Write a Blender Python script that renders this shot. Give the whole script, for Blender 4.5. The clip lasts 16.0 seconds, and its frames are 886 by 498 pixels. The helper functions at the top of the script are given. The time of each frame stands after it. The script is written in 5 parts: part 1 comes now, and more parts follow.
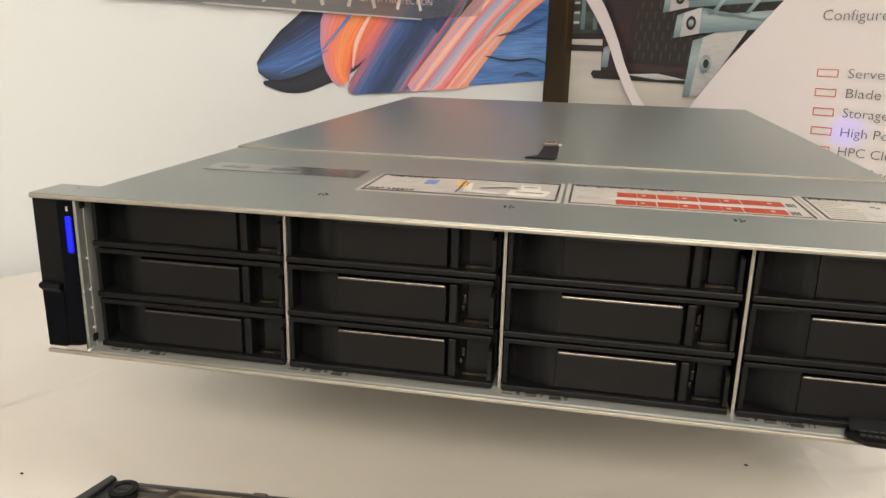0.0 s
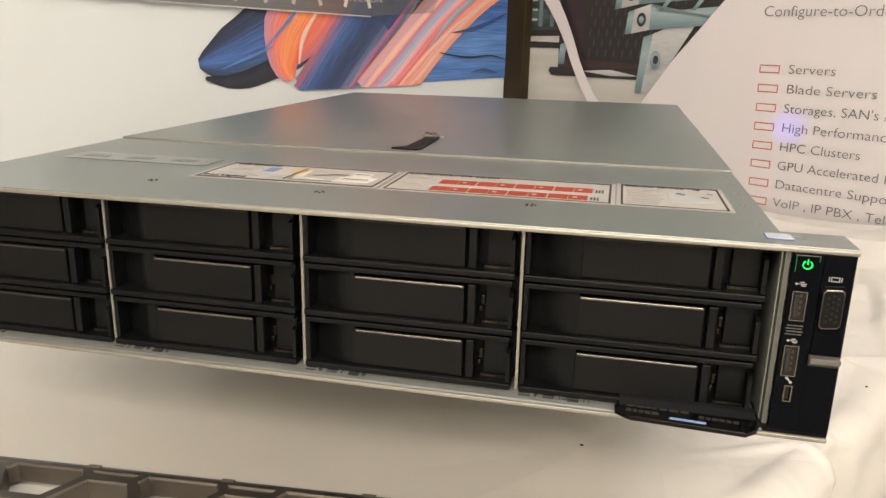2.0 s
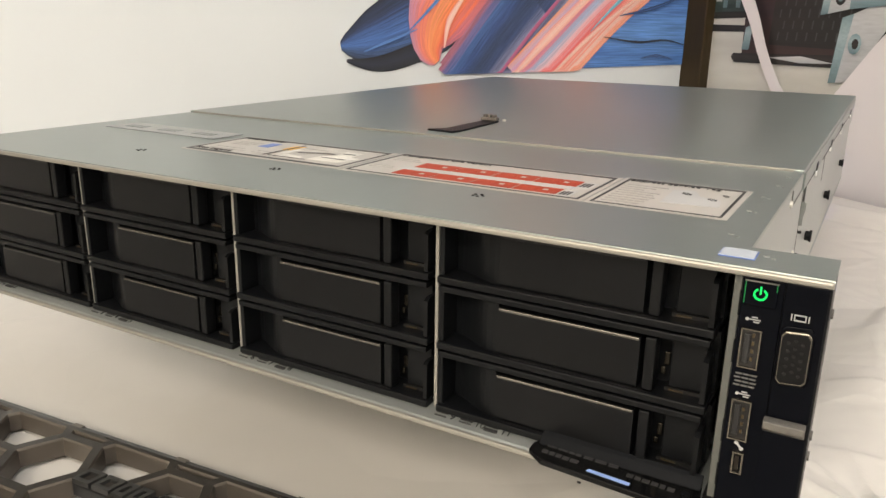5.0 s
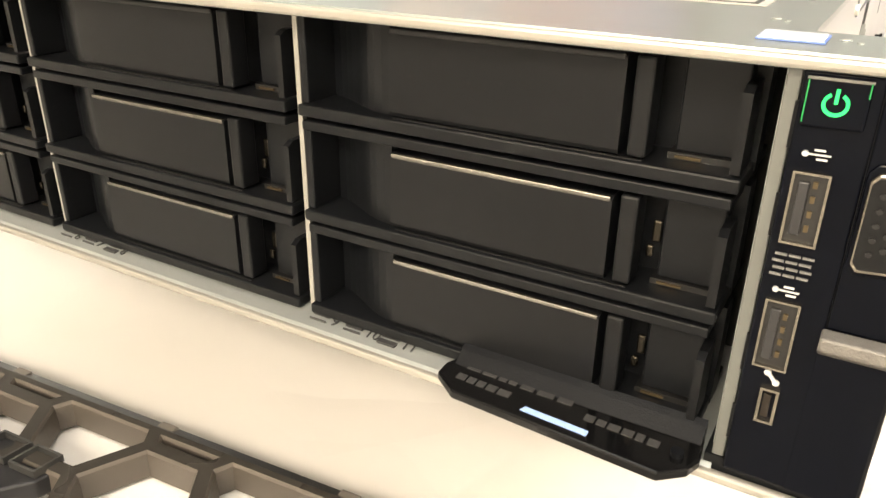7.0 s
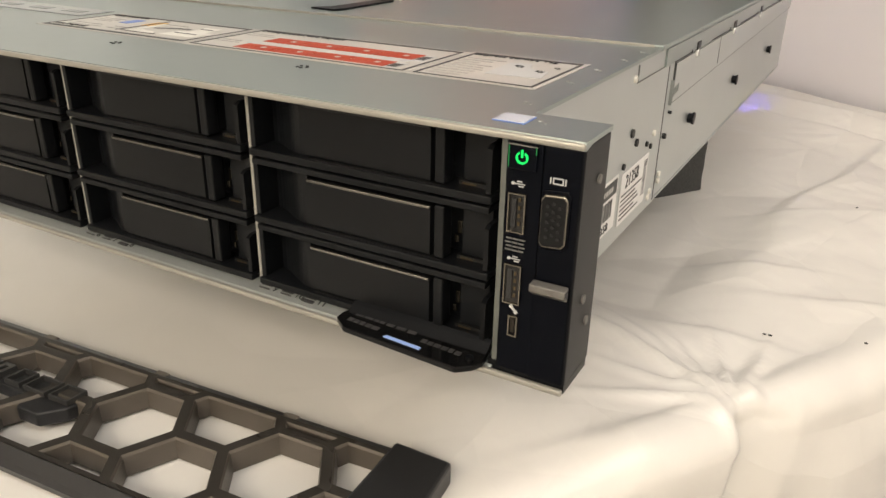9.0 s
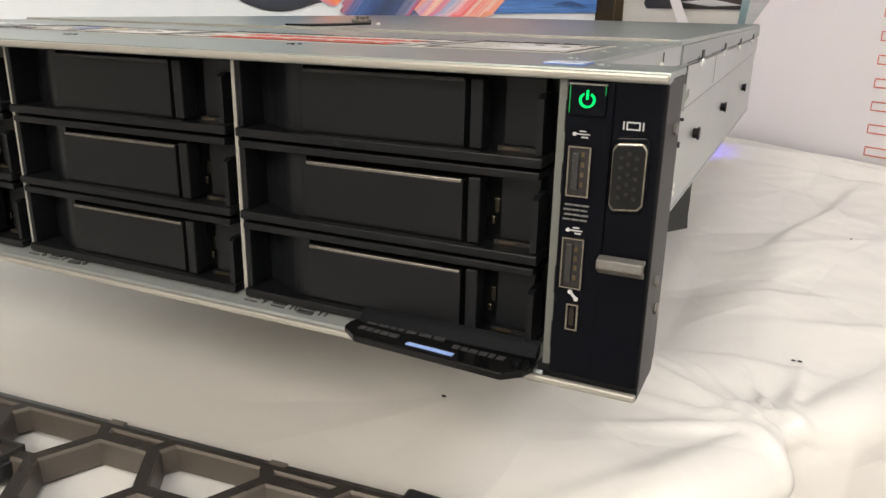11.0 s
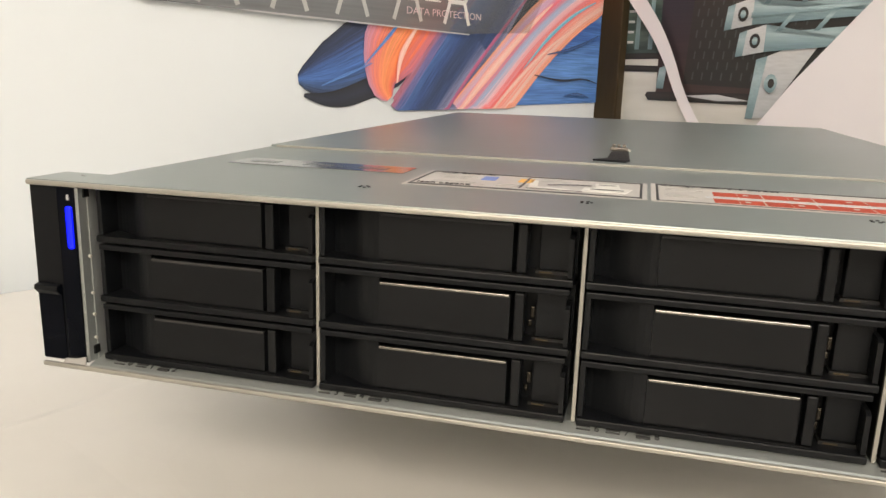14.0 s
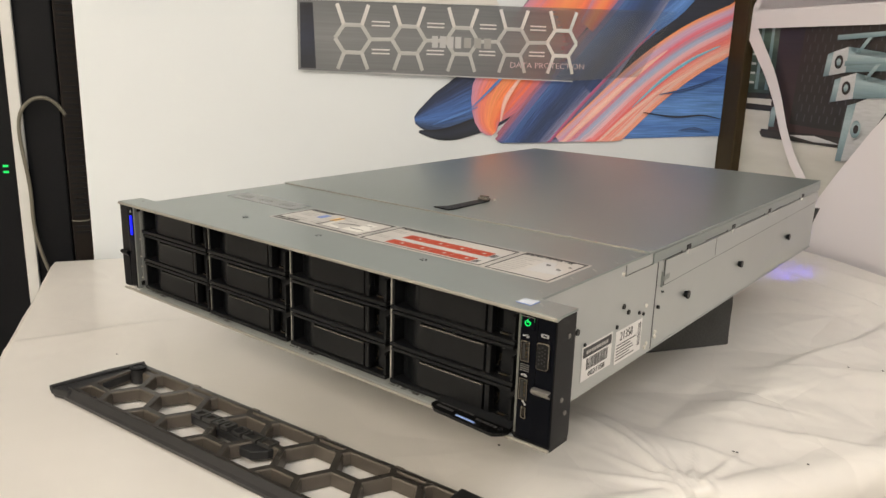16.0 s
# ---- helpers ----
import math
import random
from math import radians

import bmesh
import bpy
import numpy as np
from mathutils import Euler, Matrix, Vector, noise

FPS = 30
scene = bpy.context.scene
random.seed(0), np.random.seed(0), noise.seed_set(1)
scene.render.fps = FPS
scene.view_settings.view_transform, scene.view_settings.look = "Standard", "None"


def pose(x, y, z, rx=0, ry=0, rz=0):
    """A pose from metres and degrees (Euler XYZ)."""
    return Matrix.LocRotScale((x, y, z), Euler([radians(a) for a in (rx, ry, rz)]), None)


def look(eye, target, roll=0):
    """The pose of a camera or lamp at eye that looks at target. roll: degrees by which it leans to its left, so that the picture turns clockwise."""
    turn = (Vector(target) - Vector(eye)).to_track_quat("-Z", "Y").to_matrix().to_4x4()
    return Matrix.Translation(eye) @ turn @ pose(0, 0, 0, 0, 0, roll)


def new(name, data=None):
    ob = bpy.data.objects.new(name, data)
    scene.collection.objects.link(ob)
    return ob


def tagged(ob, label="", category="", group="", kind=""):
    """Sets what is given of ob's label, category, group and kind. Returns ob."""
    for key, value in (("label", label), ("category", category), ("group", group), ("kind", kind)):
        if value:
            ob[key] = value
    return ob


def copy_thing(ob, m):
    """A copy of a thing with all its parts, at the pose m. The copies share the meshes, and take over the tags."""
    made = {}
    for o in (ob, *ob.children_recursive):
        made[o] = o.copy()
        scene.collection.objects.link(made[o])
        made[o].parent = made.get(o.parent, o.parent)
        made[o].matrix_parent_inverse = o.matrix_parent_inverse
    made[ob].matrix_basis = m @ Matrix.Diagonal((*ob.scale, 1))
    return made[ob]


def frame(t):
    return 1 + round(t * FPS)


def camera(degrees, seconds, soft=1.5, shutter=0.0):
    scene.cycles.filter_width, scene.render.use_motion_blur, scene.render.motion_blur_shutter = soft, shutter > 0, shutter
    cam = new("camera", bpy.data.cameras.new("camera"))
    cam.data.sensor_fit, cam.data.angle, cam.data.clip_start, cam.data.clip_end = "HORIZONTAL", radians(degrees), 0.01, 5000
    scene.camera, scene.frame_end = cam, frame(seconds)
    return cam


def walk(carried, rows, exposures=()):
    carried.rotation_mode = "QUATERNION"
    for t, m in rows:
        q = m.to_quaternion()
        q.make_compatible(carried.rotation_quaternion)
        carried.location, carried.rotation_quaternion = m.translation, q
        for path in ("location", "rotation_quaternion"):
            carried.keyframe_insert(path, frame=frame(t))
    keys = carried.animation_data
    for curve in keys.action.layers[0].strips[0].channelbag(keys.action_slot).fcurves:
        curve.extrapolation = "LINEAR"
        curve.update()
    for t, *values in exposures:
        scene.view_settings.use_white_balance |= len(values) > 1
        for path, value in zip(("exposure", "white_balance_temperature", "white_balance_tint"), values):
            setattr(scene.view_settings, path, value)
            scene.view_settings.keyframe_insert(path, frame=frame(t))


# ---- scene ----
cam = camera(60.4, 16.0)
PATH = [
    (0, (0.038, -0.331, 1.08), (-0.34, 1.559, 0.545), 1.4),
    (0.5, (0.027, -0.331, 1.077), (-0.359, 1.557, 0.542), 1.4),
    (1, (0.039, -0.332, 1.077), (-0.356, 1.554, 0.542), 1.5),
    (1.5, (0.092, -0.33, 1.083), (-0.315, 1.552, 0.545), 1.4),
    (2, (0.144, -0.327, 1.079), (-0.274, 1.553, 0.541), 1.3),
    (2.5, (0.176, -0.334, 1.081), (-0.261, 1.543, 0.544), 1.4),
    (3, (0.194, -0.355, 1.081), (-0.327, 1.5, 0.542), 1.4),
    (3.2, (0.205, -0.362, 1.086), (-0.359, 1.479, 0.545), 1.3),
    (5.3, (0.249, -0.199, 1.059), (-0.72, 1.457, 0.497), 1.0),
    (5.5, (0.235, -0.172, 1.037), (-0.731, 1.491, 0.489), 1.2),
    (6, (0.23, -0.131, 1.003), (-0.734, 1.485, 0.326), 1.0),
    (6.5, (0.228, -0.129, 1.011), (-0.707, 1.449, 0.214), 0.9),
    (7, (0.231, -0.137, 1.021), (-0.683, 1.434, 0.187), 0.8),
    (7.5, (0.258, -0.199, 1.065), (-0.63, 1.397, 0.25), 1.5),
    (8, (0.274, -0.26, 1.09), (-0.612, 1.34, 0.279), 1.4),
    (8.5, (0.3, -0.244, 1.071), (-0.593, 1.35, 0.257), 1.4),
    (8.7, (0.312, -0.22, 1.066), (-0.582, 1.37, 0.247), 1.2),
    (10.8, (0.278, -0.183, 1.016), (-0.539, 1.532, 0.391), 1.2),
    (11, (0.273, -0.19, 1.014), (-0.533, 1.536, 0.405), 1.1),
    (11.5, (0.238, -0.226, 1.032), (-0.504, 1.551, 0.491), 1.6),
    (12, (0.229, -0.216, 1.036), (-0.403, 1.619, 0.55), 1.5),
    (12.5, (0.199, -0.231, 1.037), (-0.346, 1.637, 0.577), 1.7),
    (13, (0.106, -0.252, 1.044), (-0.405, 1.627, 0.589), 1.6),
    (13.5, (0.042, -0.268, 1.048), (-0.45, 1.617, 0.592), 1.8),
    (14, (0.017, -0.277, 1.05), (-0.464, 1.612, 0.6), 1.8),
    (14.5, (0.085, -0.307, 1.076), (-0.451, 1.565, 0.618), 2.1),
    (15, (0.243, -0.359, 1.132), (-0.586, 1.398, 0.657), 2.1),
    (15.5, (0.37, -0.371, 1.155), (-0.7, 1.249, 0.672), 1.9),
    (16, (0.449, -0.368, 1.144), (-0.76, 1.148, 0.651), 1.7),
]
EXPOSURES = [(0, -0.32, 6600, 10), (3.2, -0.30, 6650, 10), (5.3, -0.28, 6350, 10), (5.6, -0.02, 6500, 10), (6.0, 0.95, 6800, 10), (6.9, 0.95, 6800, 10), (7.3, 0.25, 6800, 10), (7.7, -0.14, 6800, 10), (8.7, -0.30, 6600, 10),
             (10.8, -0.20, 6050, 10), (12.0, -0.22, 5950, 10), (13.0, -0.08, 6300, 10), (16, -0.44, 6400, 10)]
walk(cam, [(t, look(eye, target, roll)) for t, eye, target, roll in PATH], EXPOSURES)

# ---- light ----
world = bpy.data.worlds.new("room_world")
scene.world = world
world.use_nodes = True
world.node_tree.nodes["Background"].inputs[0].default_value = (0.9, 0.92, 1.0, 1)
world.node_tree.nodes["Background"].inputs[1].default_value = 0.05


def ceiling_lamp(at, target, sx, sy, watts, colour):
    data = bpy.data.lights.new("ceiling_light_source", "AREA")
    data.shape, data.size, data.size_y, data.energy, data.color = "RECTANGLE", sx, sy, watts, colour
    ob = new("ceiling_light_source", data)
    ob.matrix_world = look(at, target)
    return ob


LAMPS = [((-0.22, -2.65, 2.66), (-0.22, -2.65, 0), 1.4, 1.5, 112, (1.0, 0.865, 0.685)),
         ((0.90, -2.50, 2.66), (0.90, -2.50, 0), 1.4, 1.5, 66, (1.0, 0.92, 0.82)),
         ((1.50, 0.05, 2.66), (1.50, 0.05, 0), 0.9, 0.9, 22, (0.98, 0.96, 0.94)),
         ((0.10, -0.35, 2.66), (0.10, -0.35, 0), 1.0, 1.0, 7, (1.0, 0.97, 0.94))]
for row in LAMPS:
    ceiling_lamp(*row)

# ---- materials ----


def mat(name, colour, rough=0.5, metal=0.0, grain=0.06, scale=60.0, bump=0.0, bump_scale=300.0, stain=0.0, stain_scale=6.0, coat=0.0, stretch=(1, 1, 1), spec=0.5, dust=0.0):
    """Principled surface with fine grain, large stains and relief."""
    m = bpy.data.materials.new(name)
    m.use_nodes = True
    nt = m.node_tree
    n, l = nt.nodes, nt.links
    p = n["Principled BSDF"]
    p.inputs["Metallic"].default_value = metal
    p.inputs["Specular IOR Level"].default_value = spec
    p.inputs["Coat Weight"].default_value = coat
    p.inputs["Coat Roughness"].default_value = 0.08
    tc = n.new("ShaderNodeTexCoord")
    mp = n.new("ShaderNodeMapping")
    mp.inputs["Scale"].default_value = stretch
    l.new(tc.outputs["Object"], mp.inputs[0])
    fine = n.new("ShaderNodeTexNoise")
    fine.inputs["Scale"].default_value, fine.inputs["Detail"].default_value = scale, 5
    big = n.new("ShaderNodeTexNoise")
    big.inputs["Scale"].default_value, big.inputs["Detail"].default_value = stain_scale, 3
    l.new(mp.outputs[0], fine.inputs[0]), l.new(mp.outputs[0], big.inputs[0])
    a = n.new("ShaderNodeMapRange")
    a.inputs[3].default_value, a.inputs[4].default_value = 1 - grain, 1 + grain
    l.new(fine.outputs[0], a.inputs[0])
    b = n.new("ShaderNodeMapRange")
    b.inputs[1].default_value, b.inputs[2].default_value = 0.3, 0.7
    b.inputs[3].default_value, b.inputs[4].default_value = 1 - stain, 1 + stain * 0.4
    l.new(big.outputs[0], b.inputs[0])
    mul = n.new("ShaderNodeMath")
    mul.operation = "MULTIPLY"
    l.new(a.outputs[0], mul.inputs[0]), l.new(b.outputs[0], mul.inputs[1])
    mix = n.new("ShaderNodeVectorMath")
    mix.operation = "SCALE"
    mix.inputs[0].default_value = colour
    l.new(mul.outputs[0], mix.inputs["Scale"])
    if dust:
        dn = n.new("ShaderNodeTexNoise")
        dn.inputs["Scale"].default_value, dn.inputs["Detail"].default_value = 420, 2
        l.new(tc.outputs["Object"], dn.inputs[0])
        dr = n.new("ShaderNodeMapRange")
        dr.inputs[1].default_value, dr.inputs[2].default_value, dr.inputs[4].default_value = 0.69, 0.76, dust
        l.new(dn.outputs[0], dr.inputs[0])
        dm = n.new("ShaderNodeMixRGB")
        dm.inputs[2].default_value = (0.20, 0.18, 0.15, 1)
        l.new(dr.outputs[0], dm.inputs[0]), l.new(mix.outputs[0], dm.inputs[1])
        l.new(dm.outputs[0], p.inputs["Base Color"])
    else:
        l.new(mix.outputs[0], p.inputs["Base Color"])
    r = n.new("ShaderNodeMapRange")
    r.inputs[3].default_value, r.inputs[4].default_value = max(0.02, rough - 0.06), min(1, rough + 0.06)
    l.new(big.outputs[0], r.inputs[0])
    l.new(r.outputs[0], p.inputs["Roughness"])
    if bump:
        bn = n.new("ShaderNodeTexNoise")
        bn.inputs["Scale"].default_value, bn.inputs["Detail"].default_value = bump_scale, 4
        l.new(mp.outputs[0], bn.inputs[0])
        bp = n.new("ShaderNodeBump")
        bp.inputs["Strength"].default_value, bp.inputs["Distance"].default_value = bump, 0.001
        l.new(bn.outputs[0], bp.inputs["Height"])
        l.new(bp.outputs[0], p.inputs["Normal"])
    return m


def glow(name, colour, strength):
    m = bpy.data.materials.new(name)
    m.use_nodes = True
    p = m.node_tree.nodes["Principled BSDF"]
    p.inputs["Base Color"].default_value = (*[c * 0.3 for c in colour], 1)
    p.inputs["Emission Color"].default_value = (*colour, 1)
    p.inputs["Emission Strength"].default_value = strength
    return m


def paint(name, colours, rough=0.42, turn=0.0, scale=16.0, contrast=0.18, seed=0.0, streak=0.08):
    """Brush-stroke print: bands of colour across the stroke with streaks along it. Uses the UV map: u along, v across."""
    m = bpy.data.materials.new(name)
    m.use_nodes = True
    n, l = m.node_tree.nodes, m.node_tree.links
    p = n["Principled BSDF"]
    p.inputs["Roughness"].default_value = rough
    uv = n.new("ShaderNodeUVMap")
    mp = n.new("ShaderNodeMapping")
    mp.inputs["Scale"].default_value = (0.8, scale, 1)
    mp.inputs["Location"].default_value = (seed, seed * 3, seed)
    l.new(uv.outputs[0], mp.inputs[0])
    ns = n.new("ShaderNodeTexNoise")
    ns.inputs["Scale"].default_value, ns.inputs["Detail"].default_value = 1.6, 6
    l.new(mp.outputs[0], ns.inputs[0])
    sep = n.new("ShaderNodeSeparateXYZ")
    l.new(uv.outputs[0], sep.inputs[0])
    sub = n.new("ShaderNodeMath")
    sub.operation = "MULTIPLY_ADD"
    sub.inputs[1].default_value, sub.inputs[2].default_value = contrast * 2, -contrast
    l.new(ns.outputs[0], sub.inputs[0])
    add = n.new("ShaderNodeMath")
    add.operation = "ADD"
    l.new(sep.outputs[1], add.inputs[0]), l.new(sub.outputs[0], add.inputs[1])
    ramp = n.new("ShaderNodeValToRGB")
    e = ramp.color_ramp.elements
    while len(e) < len(colours):
        e.new(0.5)
    for i, c in enumerate(colours):
        e[i].position, e[i].color = i / (len(colours) - 1), (*c, 1)
    l.new(add.outputs[0], ramp.inputs[0])
    hair = n.new("ShaderNodeMapping")
    hair.inputs["Scale"].default_value = (2.2, scale * 5.5, 1)
    hair.inputs["Location"].default_value = (seed * 5, seed, 0)
    l.new(uv.outputs[0], hair.inputs[0])
    bristle = n.new("ShaderNodeTexNoise")
    bristle.inputs["Scale"].default_value, bristle.inputs["Detail"].default_value = 1.8, 4
    l.new(hair.outputs[0], bristle.inputs[0])
    vary = n.new("ShaderNodeMapRange")
    vary.inputs[1].default_value, vary.inputs[2].default_value, vary.inputs[3].default_value, vary.inputs[4].default_value = 0.32, 0.68, 1 - streak, 1 + streak
    l.new(bristle.outputs[0], vary.inputs[0])
    tone = n.new("ShaderNodeVectorMath")
    tone.operation = "SCALE"
    l.new(ramp.outputs[0], tone.inputs[0]), l.new(vary.outputs[0], tone.inputs["Scale"])
    l.new(tone.outputs[0], p.inputs["Base Color"])
    return m


STEEL = mat("galvanised_steel", (0.34, 0.36, 0.345), 0.36, 0.55, 0.05, 25, 0.03, 900, 0.07, 9)
LIDM = mat("painted_steel_lid", (0.252, 0.288, 0.278), 0.308, 0.5, 0.03, 90, 0.0, 1500, 0.01, 2)
EDGE = mat("folded_steel_edge", (0.35, 0.335, 0.295), 0.36, 0.5, 0.12, 60, 0.05, 900)
DULLSTEEL = mat("grey_side_strip", (0.13, 0.136, 0.125), 0.45, 0.3, 0.1, 60, 0.05, 900)
STEPSHADE = mat("step_shade_strip", (0.085, 0.09, 0.085), 0.5, 0.0, 0.1, 60, spec=0.2)
BRIGHT = mat("bright_metal_edge", (0.70, 0.68, 0.61), 0.34, 0.45, 0.06, 80)
DIVIDER = mat("pale_sheet_divider", (0.32, 0.31, 0.28), 0.38, 0.45, 0.06, 80)
SIDE = mat("grey_sheet_steel", (0.44, 0.46, 0.45), 0.42, 0.5, 0.05, 25, 0.03, 900, 0.08, 7)
BLACK = mat("black_plastic", (0.0045, 0.005, 0.006), 0.4, 0, 0.16, 120, 0.12, 2500, 0.15, 14, spec=0.16)
CARRIER = mat("carrier_black_plastic", (0.0060, 0.0067, 0.0077), 0.34, 0, 0.10, 200, 0.05, 5000, 0.12, 18, spec=0.18, dust=0.035)
HANDLE = mat("carrier_handle_plastic", (0.0064, 0.0069, 0.0077), 0.32, 0, 0.08, 200, 0.06, 5200, 0.12, 22, spec=0.19, dust=0.015)
RECESS = mat("dark_recess_plastic", (0.004, 0.004, 0.004), 0.5, 0, 0.1, 90)
GLOSS = mat("gloss_black_panel", (0.0022, 0.0028, 0.005), 0.1, 0, 0.05, 60, spec=0.08)
TAGBLACK = mat("gloss_black_tag", (0.0040, 0.0040, 0.0042), 0.12, 0, 0.05, 60, spec=0.22)
LEVER = mat("grey_lever_edge", (0.15, 0.142, 0.128), 0.45, 0.35, 0.25, 600, 0.3, 2500)
CHROME = mat("port_shell_metal", (0.24, 0.22, 0.185), 0.24, 0.95, 0.15, 300)
PORT = mat("port_insert", (0.006, 0.0055, 0.005), 0.45, 0, 0.15, 200)
WHITEPRINT = mat("white_print", (0.48, 0.48, 0.48), 0.5)
GREYPRINT = mat("grey_print", (0.040, 0.039, 0.038), 0.4)
DARKPRINT = mat("black_print", (0.03, 0.03, 0.03), 0.5)
REDPRINT = mat("red_print", (0.39, 0.052, 0.022), 0.6, 0, 0.08, 200, spec=0.25)
BLUEPRINT = mat("blue_print", (0.12, 0.2, 0.5), 0.5)
AMBERPRINT = mat("amber_print", (0.75, 0.42, 0.08), 0.5)
LABELWHITE = mat("label_white_print", (0.70, 0.68, 0.63), 0.4)
LABEL = mat("label_paper", (0.46, 0.44, 0.41), 0.38, 0, 0.03, 120)
LABELG = mat("label_grey_print", (0.34, 0.33, 0.315), 0.4)
TAGFILM = mat("glossy_dark_tag", (0.13, 0.138, 0.135), 0.09, 0.35, 0.1, 60, spec=0.6)
TAGPRINT = mat("faint_tag_print", (0.085, 0.09, 0.09), 0.2, 0.2)
FOAM = mat("grey_foam", (0.075, 0.075, 0.072), 0.95, 0, 0.35, 500, 0.9, 700, 0.2, 12, spec=0.1)
CLOTH = mat("white_sheet", (0.68, 0.655, 0.612), 0.30, 0, 0.025, 40, 0.08, 160, 0.06, 3, spec=0.7)
sheet_nodes, sheet_links = CLOTH.node_tree.nodes, CLOTH.node_tree.links
sc = sheet_nodes.new("ShaderNodeTexCoord")
warp = sheet_nodes.new("ShaderNodeTexNoise")
warp.inputs["Scale"].default_value = 7
wv = sheet_nodes.new("ShaderNodeVectorMath")
wv.operation = "MULTIPLY_ADD"
wv.inputs[1].default_value = (0.05, 0.05, 0.0)
sheet_links.new(sc.outputs["Object"], warp.inputs[0])
sheet_links.new(warp.outputs["Color"], wv.inputs[0]), sheet_links.new(sc.outputs["Object"], wv.inputs[2])
side = sheet_nodes.new("ShaderNodeSeparateXYZ")
sheet_links.new(sc.outputs["Object"], side.inputs[0])
area = sheet_nodes.new("ShaderNodeMapRange")
area.inputs[1].default_value, area.inputs[2].default_value, area.inputs[3].default_value = 0.02, 0.28, 0.22
sheet_links.new(side.outputs[0], area.inputs[0])
last = None
for scale, far, power in ((6.5, 0.0042, 0.5), (15, 0.0012, 0.3)):
    vor = sheet_nodes.new("ShaderNodeTexVoronoi")
    vor.feature = "DISTANCE_TO_EDGE"
    vor.inputs["Scale"].default_value = scale
    sheet_links.new(wv.outputs[0], vor.inputs["Vector"])
    up = sheet_nodes.new("ShaderNodeMath")
    up.operation = "MULTIPLY"
    sheet_links.new(vor.outputs["Distance"], up.inputs[0]), sheet_links.new(area.outputs[0], up.inputs[1])
    bump = sheet_nodes.new("ShaderNodeBump")
    bump.inputs["Strength"].default_value, bump.inputs["Distance"].default_value = power, far * 6
    sheet_links.new(up.outputs[0], bump.inputs["Height"])
    if last:
        sheet_links.new(last.outputs[0], bump.inputs["Normal"])
    last = bump
sheet_links.new(last.outputs[0], sheet_nodes["Principled BSDF"].inputs["Normal"])
BRONZE = mat("bezel_bronze_plastic", (0.104, 0.089, 0.073), 0.34, 0.3, 0.1, 120, 0.1, 2500, 0.1, 20)
# the bronze dimmed for upward faces, which catch less light than the walls
BEZTOPDIM = mat("bezel_rim_shade", (0.040, 0.035, 0.030), 0.28, 0.25, 0.1, 120, 0.08, 2500, 0.1, 20)
BEZBLK = mat("bezel_black_plastic", (0.016, 0.016, 0.017), 0.36, 0, 0.1, 150, 0.1, 2500, spec=0.45)
CLIPMETAL = mat("bezel_clip_grey", (0.17, 0.15, 0.13), 0.3, 0.3, 0.1, 200)
LETTER = mat("dark_chrome_badge", (0.10, 0.098, 0.095), 0.28, 0.7, 0.05, 100)
POSTER = mat("printed_banner_white", (0.705, 0.742, 0.760), 0.34, 0, 0.012, 10, 0.02, 700, 0.02, 2)
POSTER2 = mat("printed_banner_pale_lilac", (0.70, 0.68, 0.70), 0.34, 0, 0.012, 10, 0.02, 700, 0.02, 2)
PLASTER = mat("plain_wall_paint", (0.74, 0.72, 0.69), 0.75, 0, 0.03, 20, 0.1, 200, 0.05, 2)
BOUNCEWALL = mat("pale_bounce_wall_paint", (0.78, 0.76, 0.72), 0.75, 0, 0.03, 20, 0.1, 200, 0.05, 2)
CEIL = mat("ceiling_tile_white", (0.75, 0.74, 0.72), 0.85, 0, 0.05, 60, 0.1, 200)
FLOORM = mat("grey_carpet", (0.34, 0.33, 0.31), 0.95, 0, 0.3, 200, 0.5, 400, 0.15, 3)
WOOD = mat("dark_brown_post", (0.040, 0.027, 0.012), 0.4, 0, 0.2, 30, 0.08, 200, 0.15, 5, stretch=(8, 8, 0.6), spec=0.2)
RACKBLK = mat("rack_black_metal", (0.006, 0.0065, 0.008), 0.4, 0, 0.1, 60, spec=0.15)
RACKBRN = mat("rack_perforated_dark", (0.012, 0.009, 0.0075), 0.5, 0, 0.2, 90, spec=0.15)
CABLE = mat("grey_cable_sheath", (0.14, 0.13, 0.1), 0.6)
RACKWHT = mat("white_rack_strip", (0.6, 0.6, 0.58), 0.4, 0, 0.04, 30)
LED_G = glow("green_power_led", (0.0, 1.0, 0.16), 1.0)
LED_B = glow("blue_id_led", (0.0, 0.006, 1.0), 1.7)
VENTGREY = mat("vent_grey", (0.14, 0.138, 0.13), 0.4)
BADGEBLUE = mat("pale_blue_inlay", (0.32, 0.46, 0.85), 0.3)
INTEL = mat("pale_blue_sticker", (0.6, 0.66, 0.74), 0.25, 0.2)

# ---- builders ----
PLACE = {}


def thing(name, at, label, category, turn=0.0, group="", kind=""):
    ob = new(name)
    ob.empty_display_size = 0.05
    ob.matrix_world = pose(*at, 0, 0, turn)
    PLACE[ob] = ob.matrix_world.copy()
    return tagged(ob, label, category, group, kind)


